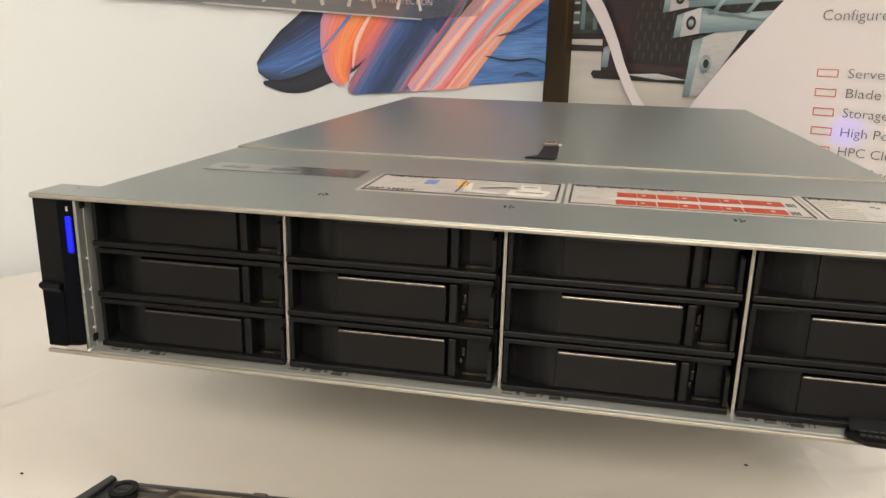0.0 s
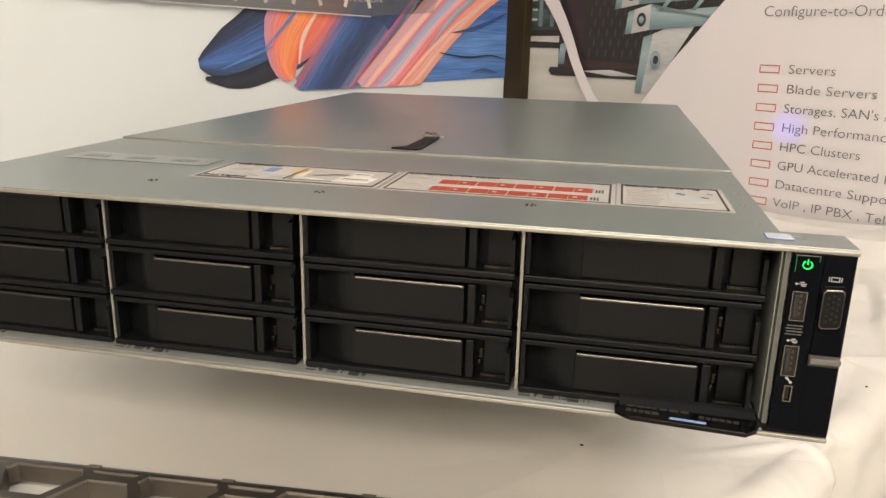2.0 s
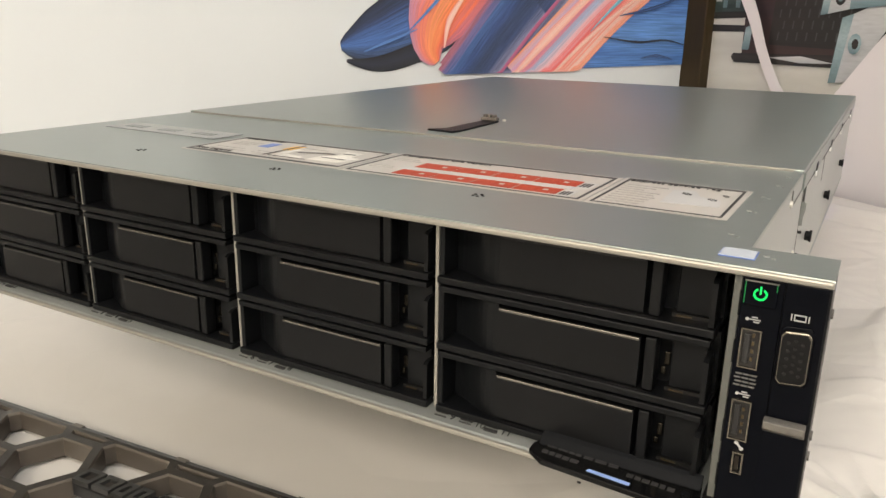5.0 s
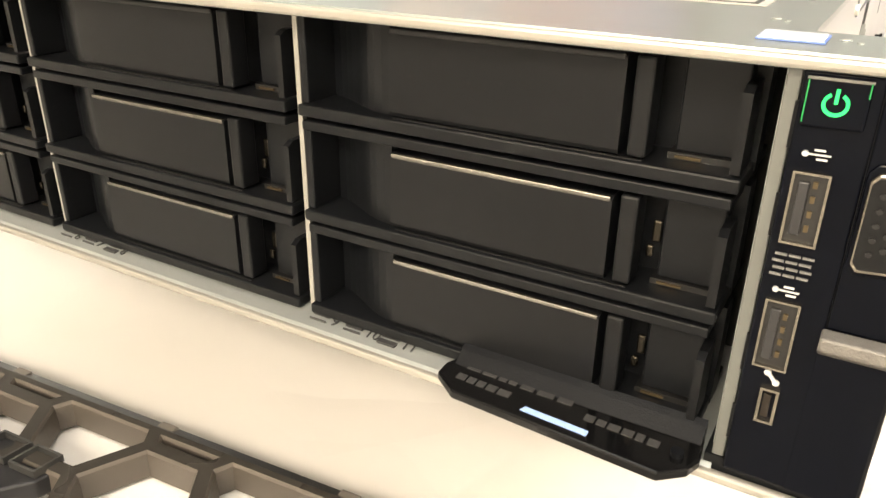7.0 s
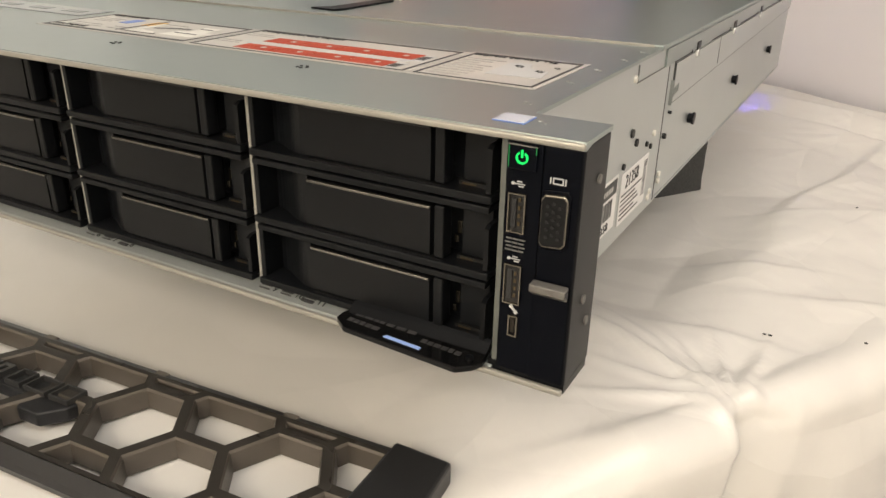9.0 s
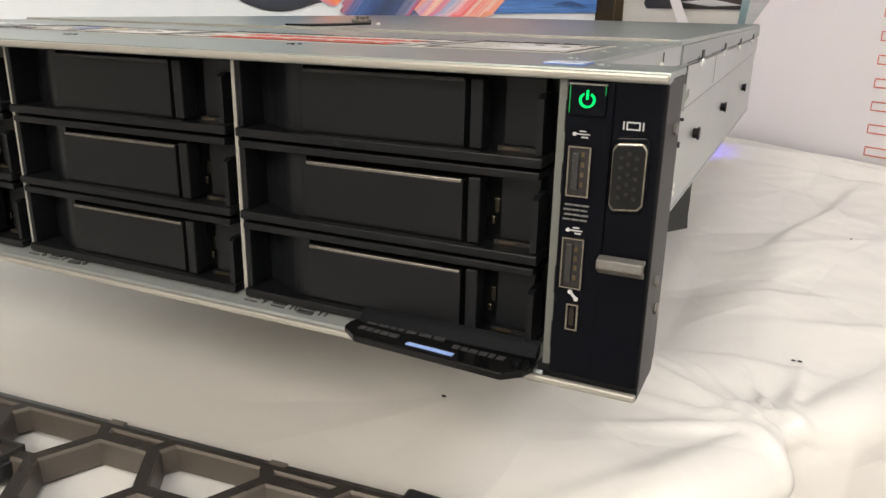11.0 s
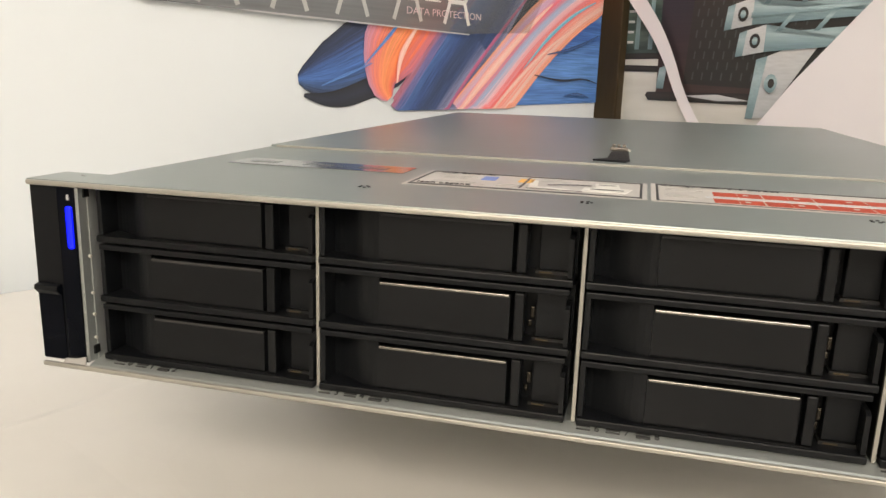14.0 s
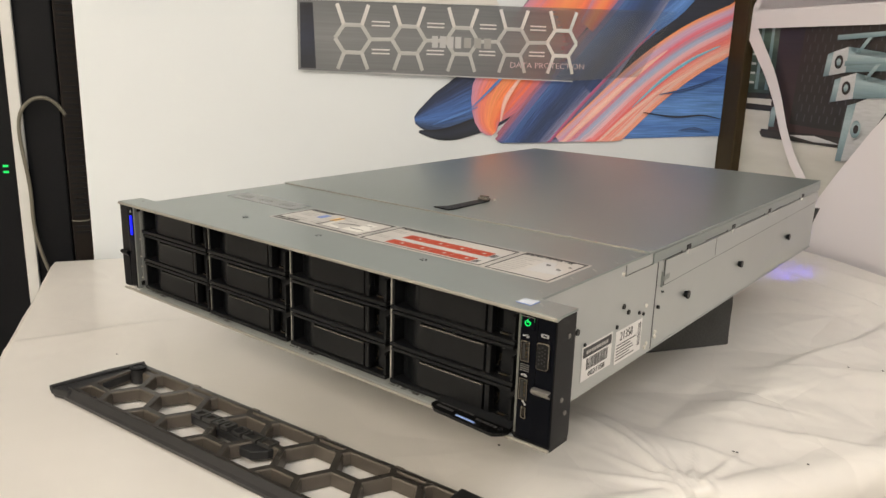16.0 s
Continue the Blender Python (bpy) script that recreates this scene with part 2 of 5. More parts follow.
def part(name, bm, material, parent=None, label="", smooth=False):
    """Links a bmesh, given in world places, as one mesh object under its thing."""
    me = bpy.data.meshes.new(name)
    ob = new(name, me)
    base = PLACE.get(parent, Matrix())
    bm.transform(base.inverted())
    bmesh.ops.recalc_face_normals(bm, faces=bm.faces)
    if smooth:
        for f in bm.faces:
            f.smooth = True
    bm.to_mesh(me)
    bm.free()
    for m in (material if isinstance(material, (list, tuple)) else [material]):
        me.materials.append(m)
    if parent is not None:
        ob.parent = parent
    PLACE[ob] = base.copy()
    if label:
        ob["label"] = label
    return ob


def box(x0, x1, y0, y1, z0, z1, bevel=0.0, bm=None, seg=2):
    out = bm or bmesh.new()
    vs = bmesh.ops.create_cube(out, size=1.0)["verts"]
    bmesh.ops.scale(out, vec=(x1 - x0, y1 - y0, z1 - z0), verts=vs)
    bmesh.ops.translate(out, vec=((x0 + x1) / 2, (y0 + y1) / 2, (z0 + z1) / 2), verts=vs)
    if bevel:
        es = list({e for v in vs for e in v.link_edges})
        bmesh.ops.bevel(out, geom=es, offset=bevel, segments=seg, profile=0.5, affect="EDGES")
    return out


def cyl(at, r, depth, axis="z", bm=None, seg=20, bevel=0.0, r2=None):
    out = bm or bmesh.new()
    turn = {"z": Matrix(), "x": Matrix.Rotation(math.pi / 2, 4, "Y"), "y": Matrix.Rotation(math.pi / 2, 4, "X")}[axis]
    vs = bmesh.ops.create_cone(out, cap_ends=True, segments=seg, radius1=r, radius2=r if r2 is None else r2, depth=depth, matrix=Matrix.Translation(at) @ turn)["verts"]
    if bevel:
        es = [e for e in {e for v in vs for e in v.link_edges} if len(e.link_faces) == 2 and max(len(f.verts) for f in e.link_faces) > 4]
        bmesh.ops.bevel(out, geom=es, offset=bevel, segments=2, profile=0.5, affect="EDGES")
    return out


def prism(points, low, high, axis="z", bm=None, bevel=0.0):
    """Extrudes a flat outline. points are the two other coordinates in order (x, y), (x, z) or (y, z)."""
    out = bm or bmesh.new()

    def at(p, h):
        return {"z": (p[0], p[1], h), "y": (p[0], h, p[1]), "x": (h, p[0], p[1])}[axis]
    a = [out.verts.new(at(p, low)) for p in points]
    b = [out.verts.new(at(p, high)) for p in points]
    fs = [out.faces.new(a), out.faces.new(b[::-1])]
    for i in range(len(points)):
        j = (i + 1) % len(points)
        fs.append(out.faces.new((a[i], a[j], b[j], b[i])))
    if bevel:
        bmesh.ops.recalc_face_normals(out, faces=fs)
        bmesh.ops.bevel(out, geom=list({e for f in fs for e in f.edges}), offset=bevel, segments=2, profile=0.5, affect="EDGES")
    return out


def ring(at, r0, r1, depth, axis="y", start=0.0, end=360.0, seg=32):
    """A flat ring or arc of square section facing along an axis."""
    out = bmesh.new()
    full = end - start >= 360
    rows = []
    for i in range(seg + (0 if full else 1)):
        t = radians(start + (end - start) * i / seg)
        row = []
        for r, h in ((r0, -depth / 2), (r1, -depth / 2), (r1, depth / 2), (r0, depth / 2)):
            u, v = r * math.cos(t), r * math.sin(t)
            row.append(out.verts.new({"y": (at[0] + u, at[1] + h, at[2] + v), "z": (at[0] + u, at[1] + v, at[2] + h), "x": (at[0] + h, at[1] + u, at[2] + v)}[axis]))
        rows.append(row)
    for i in range(len(rows) if full else len(rows) - 1):
        p, q = rows[i], rows[(i + 1) % len(rows)]
        for k in range(4):
            out.faces.new((p[k], p[(k + 1) % 4], q[(k + 1) % 4], q[k]))
    if not full:
        out.faces.new(rows[0]), out.faces.new(rows[-1][::-1])
    return out


def words(text, m, size, material, parent, name="lettering", width=None, thick=0.00015):
    """Lettering in the built-in font as a thin mesh: m carries its plane (x along the line, y up). width: fitted length."""
    cu = bpy.data.curves.new(name, "FONT")
    cu.body, cu.size, cu.extrude, cu.resolution_u = text, size, thick, 3
    cu.offset = -0.012 * size
    tmp = bpy.data.objects.new(name, cu)
    scene.collection.objects.link(tmp)
    bpy.context.view_layer.update()
    me = bpy.data.meshes.new_from_object(tmp.evaluated_get(bpy.context.evaluated_depsgraph_get()))
    bpy.data.objects.remove(tmp)
    bm = bmesh.new()
    bm.from_mesh(me)
    bpy.data.meshes.remove(me)
    if width:
        w = max(v.co.x for v in bm.verts) - min(v.co.x for v in bm.verts)
        bmesh.ops.scale(bm, vec=(width / w, 1, 1), verts=bm.verts)
    bm.transform(m)
    return part(name, bm, material, parent)


# ---- setting: room corner, walls at 57.8 degrees to the server ----
TH = radians(57.8)
U = Vector((math.cos(TH), math.sin(TH), 0))
V = Vector((math.sin(TH), -math.cos(TH), 0))
CORNER = Vector((-0.0746, 1.1638, 0))
TABLE = 0.834
GROUND = TABLE - 0.74
TOP = GROUND + 2.6
ROOM = Matrix(((U.x, V.x, 0, CORNER.x), (U.y, V.y, 0, CORNER.y), (0, 0, 1, 0), (0, 0, 0, 1)))  # a along the first wall, b along the second


def room_part(name, bm, material, parent=None, label="", smooth=False):
    bm.transform(ROOM)
    return part(name, bm, material, parent, label, smooth)


def setting(ob, label, category):
    return tagged(ob, label, category, "", "structure")


FAR = 3.4
setting(room_part("floor", box(-FAR, 0.25, -0.9, FAR, GROUND - 0.1, GROUND), FLOORM), "grey carpeted floor under the table", "floor")
setting(room_part("ceiling", box(-FAR, 0.25, -0.9, FAR, TOP, TOP + 0.1), CEIL), "plain white ceiling", "ceiling")
setting(room_part("wall_north", box(0.1, 0.25, -0.78, FAR, GROUND, TOP), PLASTER), "plain painted wall behind the text banner", "wall")
setting(room_part("wall_west", box(-FAR, 0.1, -0.9, -0.78, GROUND, TOP), PLASTER), "plain painted wall behind the art banner", "wall")
# unseen wall, its paint made pale to bounce fill light under the server
setting(room_part("wall_south", box(-FAR - 0.15, -FAR, -0.9, FAR, GROUND, TOP), BOUNCEWALL), "unseen wall behind the camera, pale to bounce light", "wall")
setting(room_part("wall_east", box(-FAR, 0.25, FAR, FAR + 0.15, GROUND, TOP), PLASTER), "plain painted wall beside the table", "wall")
setting(room_part("post", box(-0.020, 0.036, -0.03, 0.0615, GROUND, TOP, 0.003), WOOD), "dark brown upright post between two banners", "post")

# white sheet over the table


FOLD_A, FOLD_B, EDGE_B = -0.672, 0.733, 0.842
STAR = (0.284, 0.144)


def sheet_height(p):
    """Relief of the sheet: flat on the left, creased and crumpled towards the right."""
    x, y = p.x, p.y
    rough = min(1.0, max(0.0, (x - 0.5 * y * 0 + 0.0) / 0.24))
    rough = rough * rough * (3 - 2 * rough)
    h = 0.0020 * noise.noise(Vector((x * 5, y * 5, 0.3)))
    w = Vector((noise.noise(Vector((x * 6, y * 6, 5))), noise.noise(Vector((x * 6, y * 6, 8))), 0))
    q = Vector((x * 3.6, y * 3.6, 1.7)) + 0.15 * w
    d = noise.voronoi(q)[0]
    h += rough * 0.0055 * min(d[1] - d[0], 0.5)
    # crisp straight creases in several directions, each fading in and out
    for i, (ang, f, tall) in enumerate(((18, 4.1, 0.0036), (71, 3.3, 0.0034), (128, 5.2, 0.0026), (160, 7.7, 0.0014), (48, 9.1, 0.0010))):
        u = x * math.cos(radians(ang)) + y * math.sin(radians(ang))
        u = u * f + i * 0.37 + 0.10 * noise.noise(Vector((x * 1.6, y * 1.6, i * 3.0)))
        fold = abs(u - math.floor(u) - 0.5) * 2
        patch = max(0.0, noise.noise(Vector((x * 3.1 + i * 7, y * 3.1, i * 1.3))) + 0.25)
        h += (0.05 + rough) * tall * fold * patch
    d2 = noise.voronoi(Vector((x * 24, y * 24, 3.1)) + 0.5 * w)[0]
    h += (0.0002 + rough * 0.0011) * min(d2[1] - d2[0], 0.5)
    # creases meeting in a star
    r = math.hypot(x - STAR[0], y - STAR[1])
    th = math.degrees(math.atan2(y - STAR[1], x - STAR[0]))
    star = 0.0
    for ang, reach, half in ((64, 0.07, 0.007), (232, 0.08, 0.008), (182, 0.055, 0.0045), (160, 0.10, 0.006), (138, 0.045, 0.0035), (112, 0.05, 0.004), (84, 0.06, 0.005), (36, 0.035, 0.003), (205, 0.06, 0.005)):
        off = abs((th - ang + 180) % 360 - 180)
        if off < 90:
            star = max(star, math.exp(-(r / reach) ** 2) * max(0.0, 1 - r * math.sin(radians(off)) / half))
    h += 0.0058 * star * min(1.0, r / 0.012) - 0.0045 * math.exp(-r / 0.018)
    # packing folds: one along the table's long edge, one across it that ends in the star
    a, b = (x - CORNER.x) * U.x + (y - CORNER.y) * U.y, (x - CORNER.x) * V.x + (y - CORNER.y) * V.y
    wob = 0.004 * noise.noise(Vector((a * 9, 2.0, 0.5)))
    k = b - FOLD_B - wob
    fade = min(1.0, max(0.0, (a + 0.80) / 0.12)) * (0.75 + 0.5 * noise.noise(Vector((a * 4, 0.3, 9.1))))
    h += 0.0100 * fade * max(0.0, 1 - (k / 0.090 if k > 0 else -k / 0.10))
    k = a - FOLD_A - 0.003 * noise.noise(Vector((b * 11, 4.0, 0.5)))
    fade = min(1.0, max(0.0, (b - 0.60) / 0.05))
    h += fade * (0.0016 * max(0.0, 1 - abs(k) / 0.0035) + 0.0012 * max(0.0, 1 - (k / 0.05 if k > 0 else -k / 0.02)))
    # long folds: one steep side, one shallow side
    for px, py, ang, length, tall, steep, wide in ((0.18, 0.208, -33, 0.07, 0.0030, 0.004, 0.03), (0.250, 0.205, 6, 0.06, 0.0028, 0.006, 0.030), (0.266, 0.154, 49, 0.04, 0.0028, 0.006, 0.020),
                                                   (0.345, 0.290, 20, 0.06, 0.0045, 0.008, 0.040), (0.20, -0.03, 12, 0.10, 0.003, 0.006, 0.03), (0.45, 0.62, -35, 0.3, 0.016, 0.015, 0.06),
                                                   (0.30, 0.80, -30, 0.22, 0.016, 0.012, 0.05), (0.40, 0.42, 80, 0.10, 0.007, 0.010, 0.05), (0.44, 0.50, 25, 0.2, 0.008, 0.012, 0.07),
                                                   (0.24, 0.30, 20, 0.06, 0.004, 0.005, 0.03), (0.10, -0.12, 30, 0.10, 0.0018, 0.006, 0.04), (-0.35, 0.02, 70, 0.12, 0.0020, 0.006, 0.05), (0.30, 0.55, 75, 0.12, 0.008, 0.010, 0.05)):
        c, t = math.cos(radians(ang)), math.sin(radians(ang))
        a, k = (x - px) * c + (y - py) * t, -(x - px) * t + (y - py) * c
        k += 0.006 * noise.noise(Vector((x * 14, y * 14, px)))
        h += tall * math.exp(-(a / length) ** 2) * max(0.0, 1 - (k / steep if k > 0 else -k / wide))
    return h


def white_sheet():
    """The sheet lies on the table and falls over its near long edge and its far end."""
    bm = bmesh.new()
    a0, b0, na, step, roll = -1.2, 0.06, 392, 0.003, 0.022
    flat_n = int((EDGE_B - b0) / step)
    rows = []
    for i in range(-14, na):
        row = []
        for j in range(-6, flat_n + 10 + 34):
            over, drop = 0.0, 0.0
            if j > flat_n:
                turn = min(j - flat_n, 10) / 10 * math.pi / 2
                over, drop = roll * math.sin(turn), roll * (1 - math.cos(turn))
                drop += max(0, j - flat_n - 10) * 0.011
            a, b = a0 + max(i, 0) * step, b0 + min(max(j, 0), flat_n) * step
            w = ROOM @ Vector((a, b, 0))
            flatten = min(1.0, max(0.0, (math.hypot(max(0.0, abs(w.x - 0.04) - 0.17), max(0.0, abs(w.y - 0.43) - 0.2)) - 0.01) / 0.05))
            z = TABLE + sheet_height(w) * flatten - drop
            if j > flat_n:
                # hanging part: soft upright folds that open downwards, a pinch under the star
                f = min(1.0, drop / 0.16)
                over += f * (0.010 * noise.noise(Vector((a * 7, drop * 1.2, 3.3))) + 0.006 * math.sin(a * 31 + 2 * noise.noise(Vector((a * 3, drop * 2, 7)))))
                k = a - FOLD_A + 0.10 * drop
                over -= 0.016 * min(1.0, drop / 0.015) * max(0.0, 1 - (k / 0.040 if k > 0 else -k / 0.007)) * math.exp(-drop / 0.22)
                d = noise.voronoi(Vector((a * 9, drop * 7, 5.5)))[0]
                over += 0.006 * min(1.0, drop / 0.02) * min(d[1] - d[0], 0.6)
                b += over
            if i < 0:
                flare = 0.010 * math.sin(b * 23) + 0.006 * math.sin(b * 51)
                a -= 0.012 * min(1, -i / 2) + flare * (-i / 14)
                z -= (-i) * 0.02 - 0.012
            if j < 0:
                b -= 0.006 * min(1, -j / 2)
                z -= (-j) * 0.02 - 0.014
            if a > -0.06 and b > 0.05:
                z += 0.012 * ((a + 0.06) / 0.06) ** 2
            w = ROOM @ Vector((a, b, 0))
            row.append(bm.verts.new((w.x, w.y, z)))
        rows.append(row)
    for p, q in zip(rows, rows[1:]):
        for k in range(len(p) - 1):
            bm.faces.new((p[k], p[k + 1], q[k + 1], q[k]))
    ob = part("table_sheet", bm, CLOTH, None, "", True)
    return tagged(ob, "creased white sheet draped over a table", "table sheet")


white_sheet()


def table():
    t = thing("table", (*(ROOM @ Vector((-0.62, 0.46, 0))).xy, GROUND), "sheet-covered folding table in a room corner", "table")
    room_part("tabletop", box(-1.19, -0.035, 0.072, EDGE_B, TABLE - 0.03, TABLE - 0.006, 0.003), PLASTER, t)
    for a in (-1.15, -0.1):
        for b in (0.12, 0.79):
            room_part("leg", box(a - 0.02, a + 0.02, b - 0.02, b + 0.02, GROUND, TABLE - 0.03, 0.002), RACKBLK, t)


table()

# ---- printed banners ----
LAYER = [0]


def ribbon(centre, widths, along=18):
    """A flat stroke in wall coordinates (s, z) with UV: u along, v across."""
    pts = [Vector(p) for p in centre]
    out, n = [], along
    for i in range(n + 1):
        f = i / n * (len(pts) - 1)
        k = min(int(f), len(pts) - 2)
        g = f - k
        p0, p1, p2, p3 = pts[max(k - 1, 0)], pts[k], pts[k + 1], pts[min(k + 2, len(pts) - 1)]
        c = 0.5 * (2 * p1 + (p2 - p0) * g + (2 * p0 - 5 * p1 + 4 * p2 - p3) * g * g + (3 * p1 - p0 - 3 * p2 + p3) * g ** 3)
        w = widths[k] + (widths[k + 1] - widths[k]) * g
        out.append((c, w, i / n))
    rows = []
    for i, (c, w, u) in enumerate(out):
        d = (out[min(i + 1, n)][0] - out[max(i - 1, 0)][0]).normalized()
        q = Vector((-d.y, d.x)) * w / 2
        rows.append((c - q, c + q, u))
    return rows


def flat(wall, lift, rows=None, outline=None, clip=None):
    """A thin print on a banner, lifted off it: a ribbon's rows, or an outline."""
    bm = bmesh.new()
    uv = bm.loops.layers.uv.new("UVMap")

    def at(p):
        s, z = p
        if clip:
            s, z = min(max(s, clip[0]), clip[1]), max(z, clip[2])
        return ROOM @ (Vector((s, lift, z)) if wall == "L" else Vector((-lift, s, z)))
    if rows:
        vs = [[(bm.verts.new(at(a + (b - a) * k / 6)), (u, k / 6)) for k in range(7)] for a, b, u in rows]
        for p, q in zip(vs, vs[1:]):
            for k in range(6):
                ring4 = (p[k], p[k + 1], q[k + 1], q[k])
                f = bm.faces.new([v for v, _ in ring4])
                for lp, (_, c) in zip(f.loops, ring4):
                    lp[uv].uv = c
    else:
        lo = (min(p[0] for p in outline), min(p[1] for p in outline))
        hi = (max(p[0] for p in outline), max(p[1] for p in outline))
        f = bm.faces.new([bm.verts.new(at(p)) for p in outline])
        for lp, p in zip(f.loops, outline):
            lp[uv].uv = ((p[0] - lo[0]) / (hi[0] - lo[0]), (p[1] - lo[1]) / (hi[1] - lo[1]))
        bmesh.ops.triangulate(bm, faces=[f])
    return bm


art = thing("art_banner", tuple(ROOM @ Vector((-0.6, 0.0, GROUND))), "white banner printed with painted brush strokes and a server photo", "banner")
room_part("panel", box(-1.152, -0.0212, -0.012, 0.0, GROUND, 2.25, 0.001), POSTER, art)


def stroke(wall, parent, material, rows=None, outline=None, name="brush_stroke", clip=None):
    LAYER[0] += 1
    return part(name, flat(wall, 0.0006 + 0.0003 * LAYER[0], rows, outline, clip), material, parent)


CLIP = (-1.150, -0.0216, 0.0)
P_NAVY = paint("print_navy", [(0.030, 0.036, 0.055), (0.055, 0.10, 0.22), (0.07, 0.16, 0.44), (0.035, 0.055, 0.13), (0.024, 0.030, 0.05)], seed=1, streak=0.5)
P_NAVY2 = paint("print_navy_band", [(0.26, 0.27, 0.42), (0.045, 0.075, 0.18), (0.038, 0.060, 0.13), (0.045, 0.085, 0.23), (0.07, 0.15, 0.38), (0.42, 0.15, 0.2)], seed=2, contrast=0.16, streak=0.45)
P_ORANGE = paint("print_orange", [(0.50, 0.16, 0.24), (0.86, 0.19, 0.09), (0.90, 0.32, 0.12), (0.84, 0.22, 0.16), (0.50, 0.26, 0.40)], seed=3, contrast=0.24, streak=0.25)
P_CORAL = paint("print_coral", [(0.88, 0.28, 0.16), (0.86, 0.58, 0.50), (0.88, 0.30, 0.24), (0.82, 0.16, 0.16), (0.84, 0.50, 0.54), (0.32, 0.46, 0.66), (0.82, 0.17, 0.22), (0.60, 0.44, 0.64), (0.90, 0.34, 0.12)], seed=4, contrast=0.17, scale=30, streak=0.22)
P_BLUE = paint("print_blue", [(0.08, 0.19, 0.50), (0.14, 0.30, 0.66), (0.06, 0.14, 0.42), (0.18, 0.36, 0.72)], seed=5, contrast=0.35, scale=9, streak=0.3)
P_DARK = paint("print_dark", [(0.026, 0.028, 0.034), (0.034, 0.040, 0.062), (0.024, 0.025, 0.030)], seed=6)
P_GREY = paint("print_server_grey", [(0.155, 0.160, 0.166), (0.21, 0.216, 0.22), (0.14, 0.146, 0.152)], seed=7, contrast=0.2, scale=4)
fade = P_GREY.node_tree
fu = fade.nodes.new("ShaderNodeUVMap")
fx = fade.nodes.new("ShaderNodeSeparateXYZ")
fr = fade.nodes.new("ShaderNodeMapRange")
fr.inputs[1].default_value, fr.inputs[2].default_value, fr.inputs[3].default_value, fr.inputs[4].default_value = 0.42, 1.0, 0.94, 0.12
fade.links.new(fu.outputs[0], fx.inputs[0]), fade.links.new(fx.outputs[0], fr.inputs[0])
fade.links.new(fr.outputs[0], fade.nodes["Principled BSDF"].inputs["Alpha"])
P_HEX = paint("print_hex_lines", [(0.42, 0.42, 0.40), (0.50, 0.50, 0.49)], seed=8)
P_HEXW = paint("print_hex_light", [(0.62, 0.6, 0.57), (0.7, 0.68, 0.66)], seed=8)

stroke("L", art, P_DARK, outline=[(-0.44, 1.03), (-0.36, 1.0), (-0.0222, 1.008), (-0.0222, 1.5), (-0.2, 1.5), (-0.34, 1.28)], name="dark_ground")
stroke("L", art, P_NAVY, rows=ribbon([(-0.642, 1.037), (-0.60, 1.045), (-0.55, 1.062), (-0.50, 1.09), (-0.40, 1.2), (-0.3, 1.36)], [0.012, 0.075, 0.105, 0.12, 0.12, 0.1]))
stroke("L", art, P_DARK, rows=ribbon([(-0.634, 1.018), (-0.60, 1.013), (-0.565, 1.017), (-0.51, 1.035)], [0.004, 0.018, 0.026, 0.03]))
stroke("L", art, P_BLUE, outline=[(-0.262, 1.003), (-0.0216, 1.007), (-0.0216, 1.19), (-0.10, 1.12)], clip=CLIP)
stroke("L", art, P_BLUE, rows=ribbon([(-0.30, 1.12), (-0.22, 1.2), (-0.13, 1.27), (-0.05, 1.4)], [0.03, 0.05, 0.05, 0.04]))
stroke("L", art, P_NAVY2, rows=ribbon([(-0.447, 0.978), (-0.38, 1.06), (-0.30, 1.15), (-0.22, 1.25), (-0.13, 1.38)], [0.115, 0.112, 0.105, 0.09, 0.08]), clip=(-1.150, -0.0216, 0.9975))
stroke("L", art, P_ORANGE, rows=ribbon([(-0.497, 1.014), (-0.508, 1.035), (-0.497, 1.075), (-0.465, 1.12), (-0.42, 1.18), (-0.36, 1.25), (-0.3, 1.35)], [0.012, 0.052, 0.098, 0.112, 0.115, 0.11, 0.1]))
stroke("L", art, P_NAVY2, rows=ribbon([(-0.462, 0.978), (-0.403, 1.05), (-0.345, 1.115)], [0.085, 0.085, 0.09]), clip=(-1.150, -0.0216, 0.9975))
stroke("L", art, P_CORAL, rows=ribbon([(-0.345, 0.972), (-0.27, 1.04), (-0.19, 1.11), (-0.10, 1.17), (-0.0, 1.215), (0.06, 1.24)], [0.10, 0.098, 0.098, 0.095, 0.09, 0.085], 26), clip=(-1.150, -0.0216, 0.9985))
stroke("L", art, P_ORANGE, rows=ribbon([(-0.33, 1.20), (-0.27, 1.29), (-0.2, 1.4)], [0.03, 0.05, 0.06]))
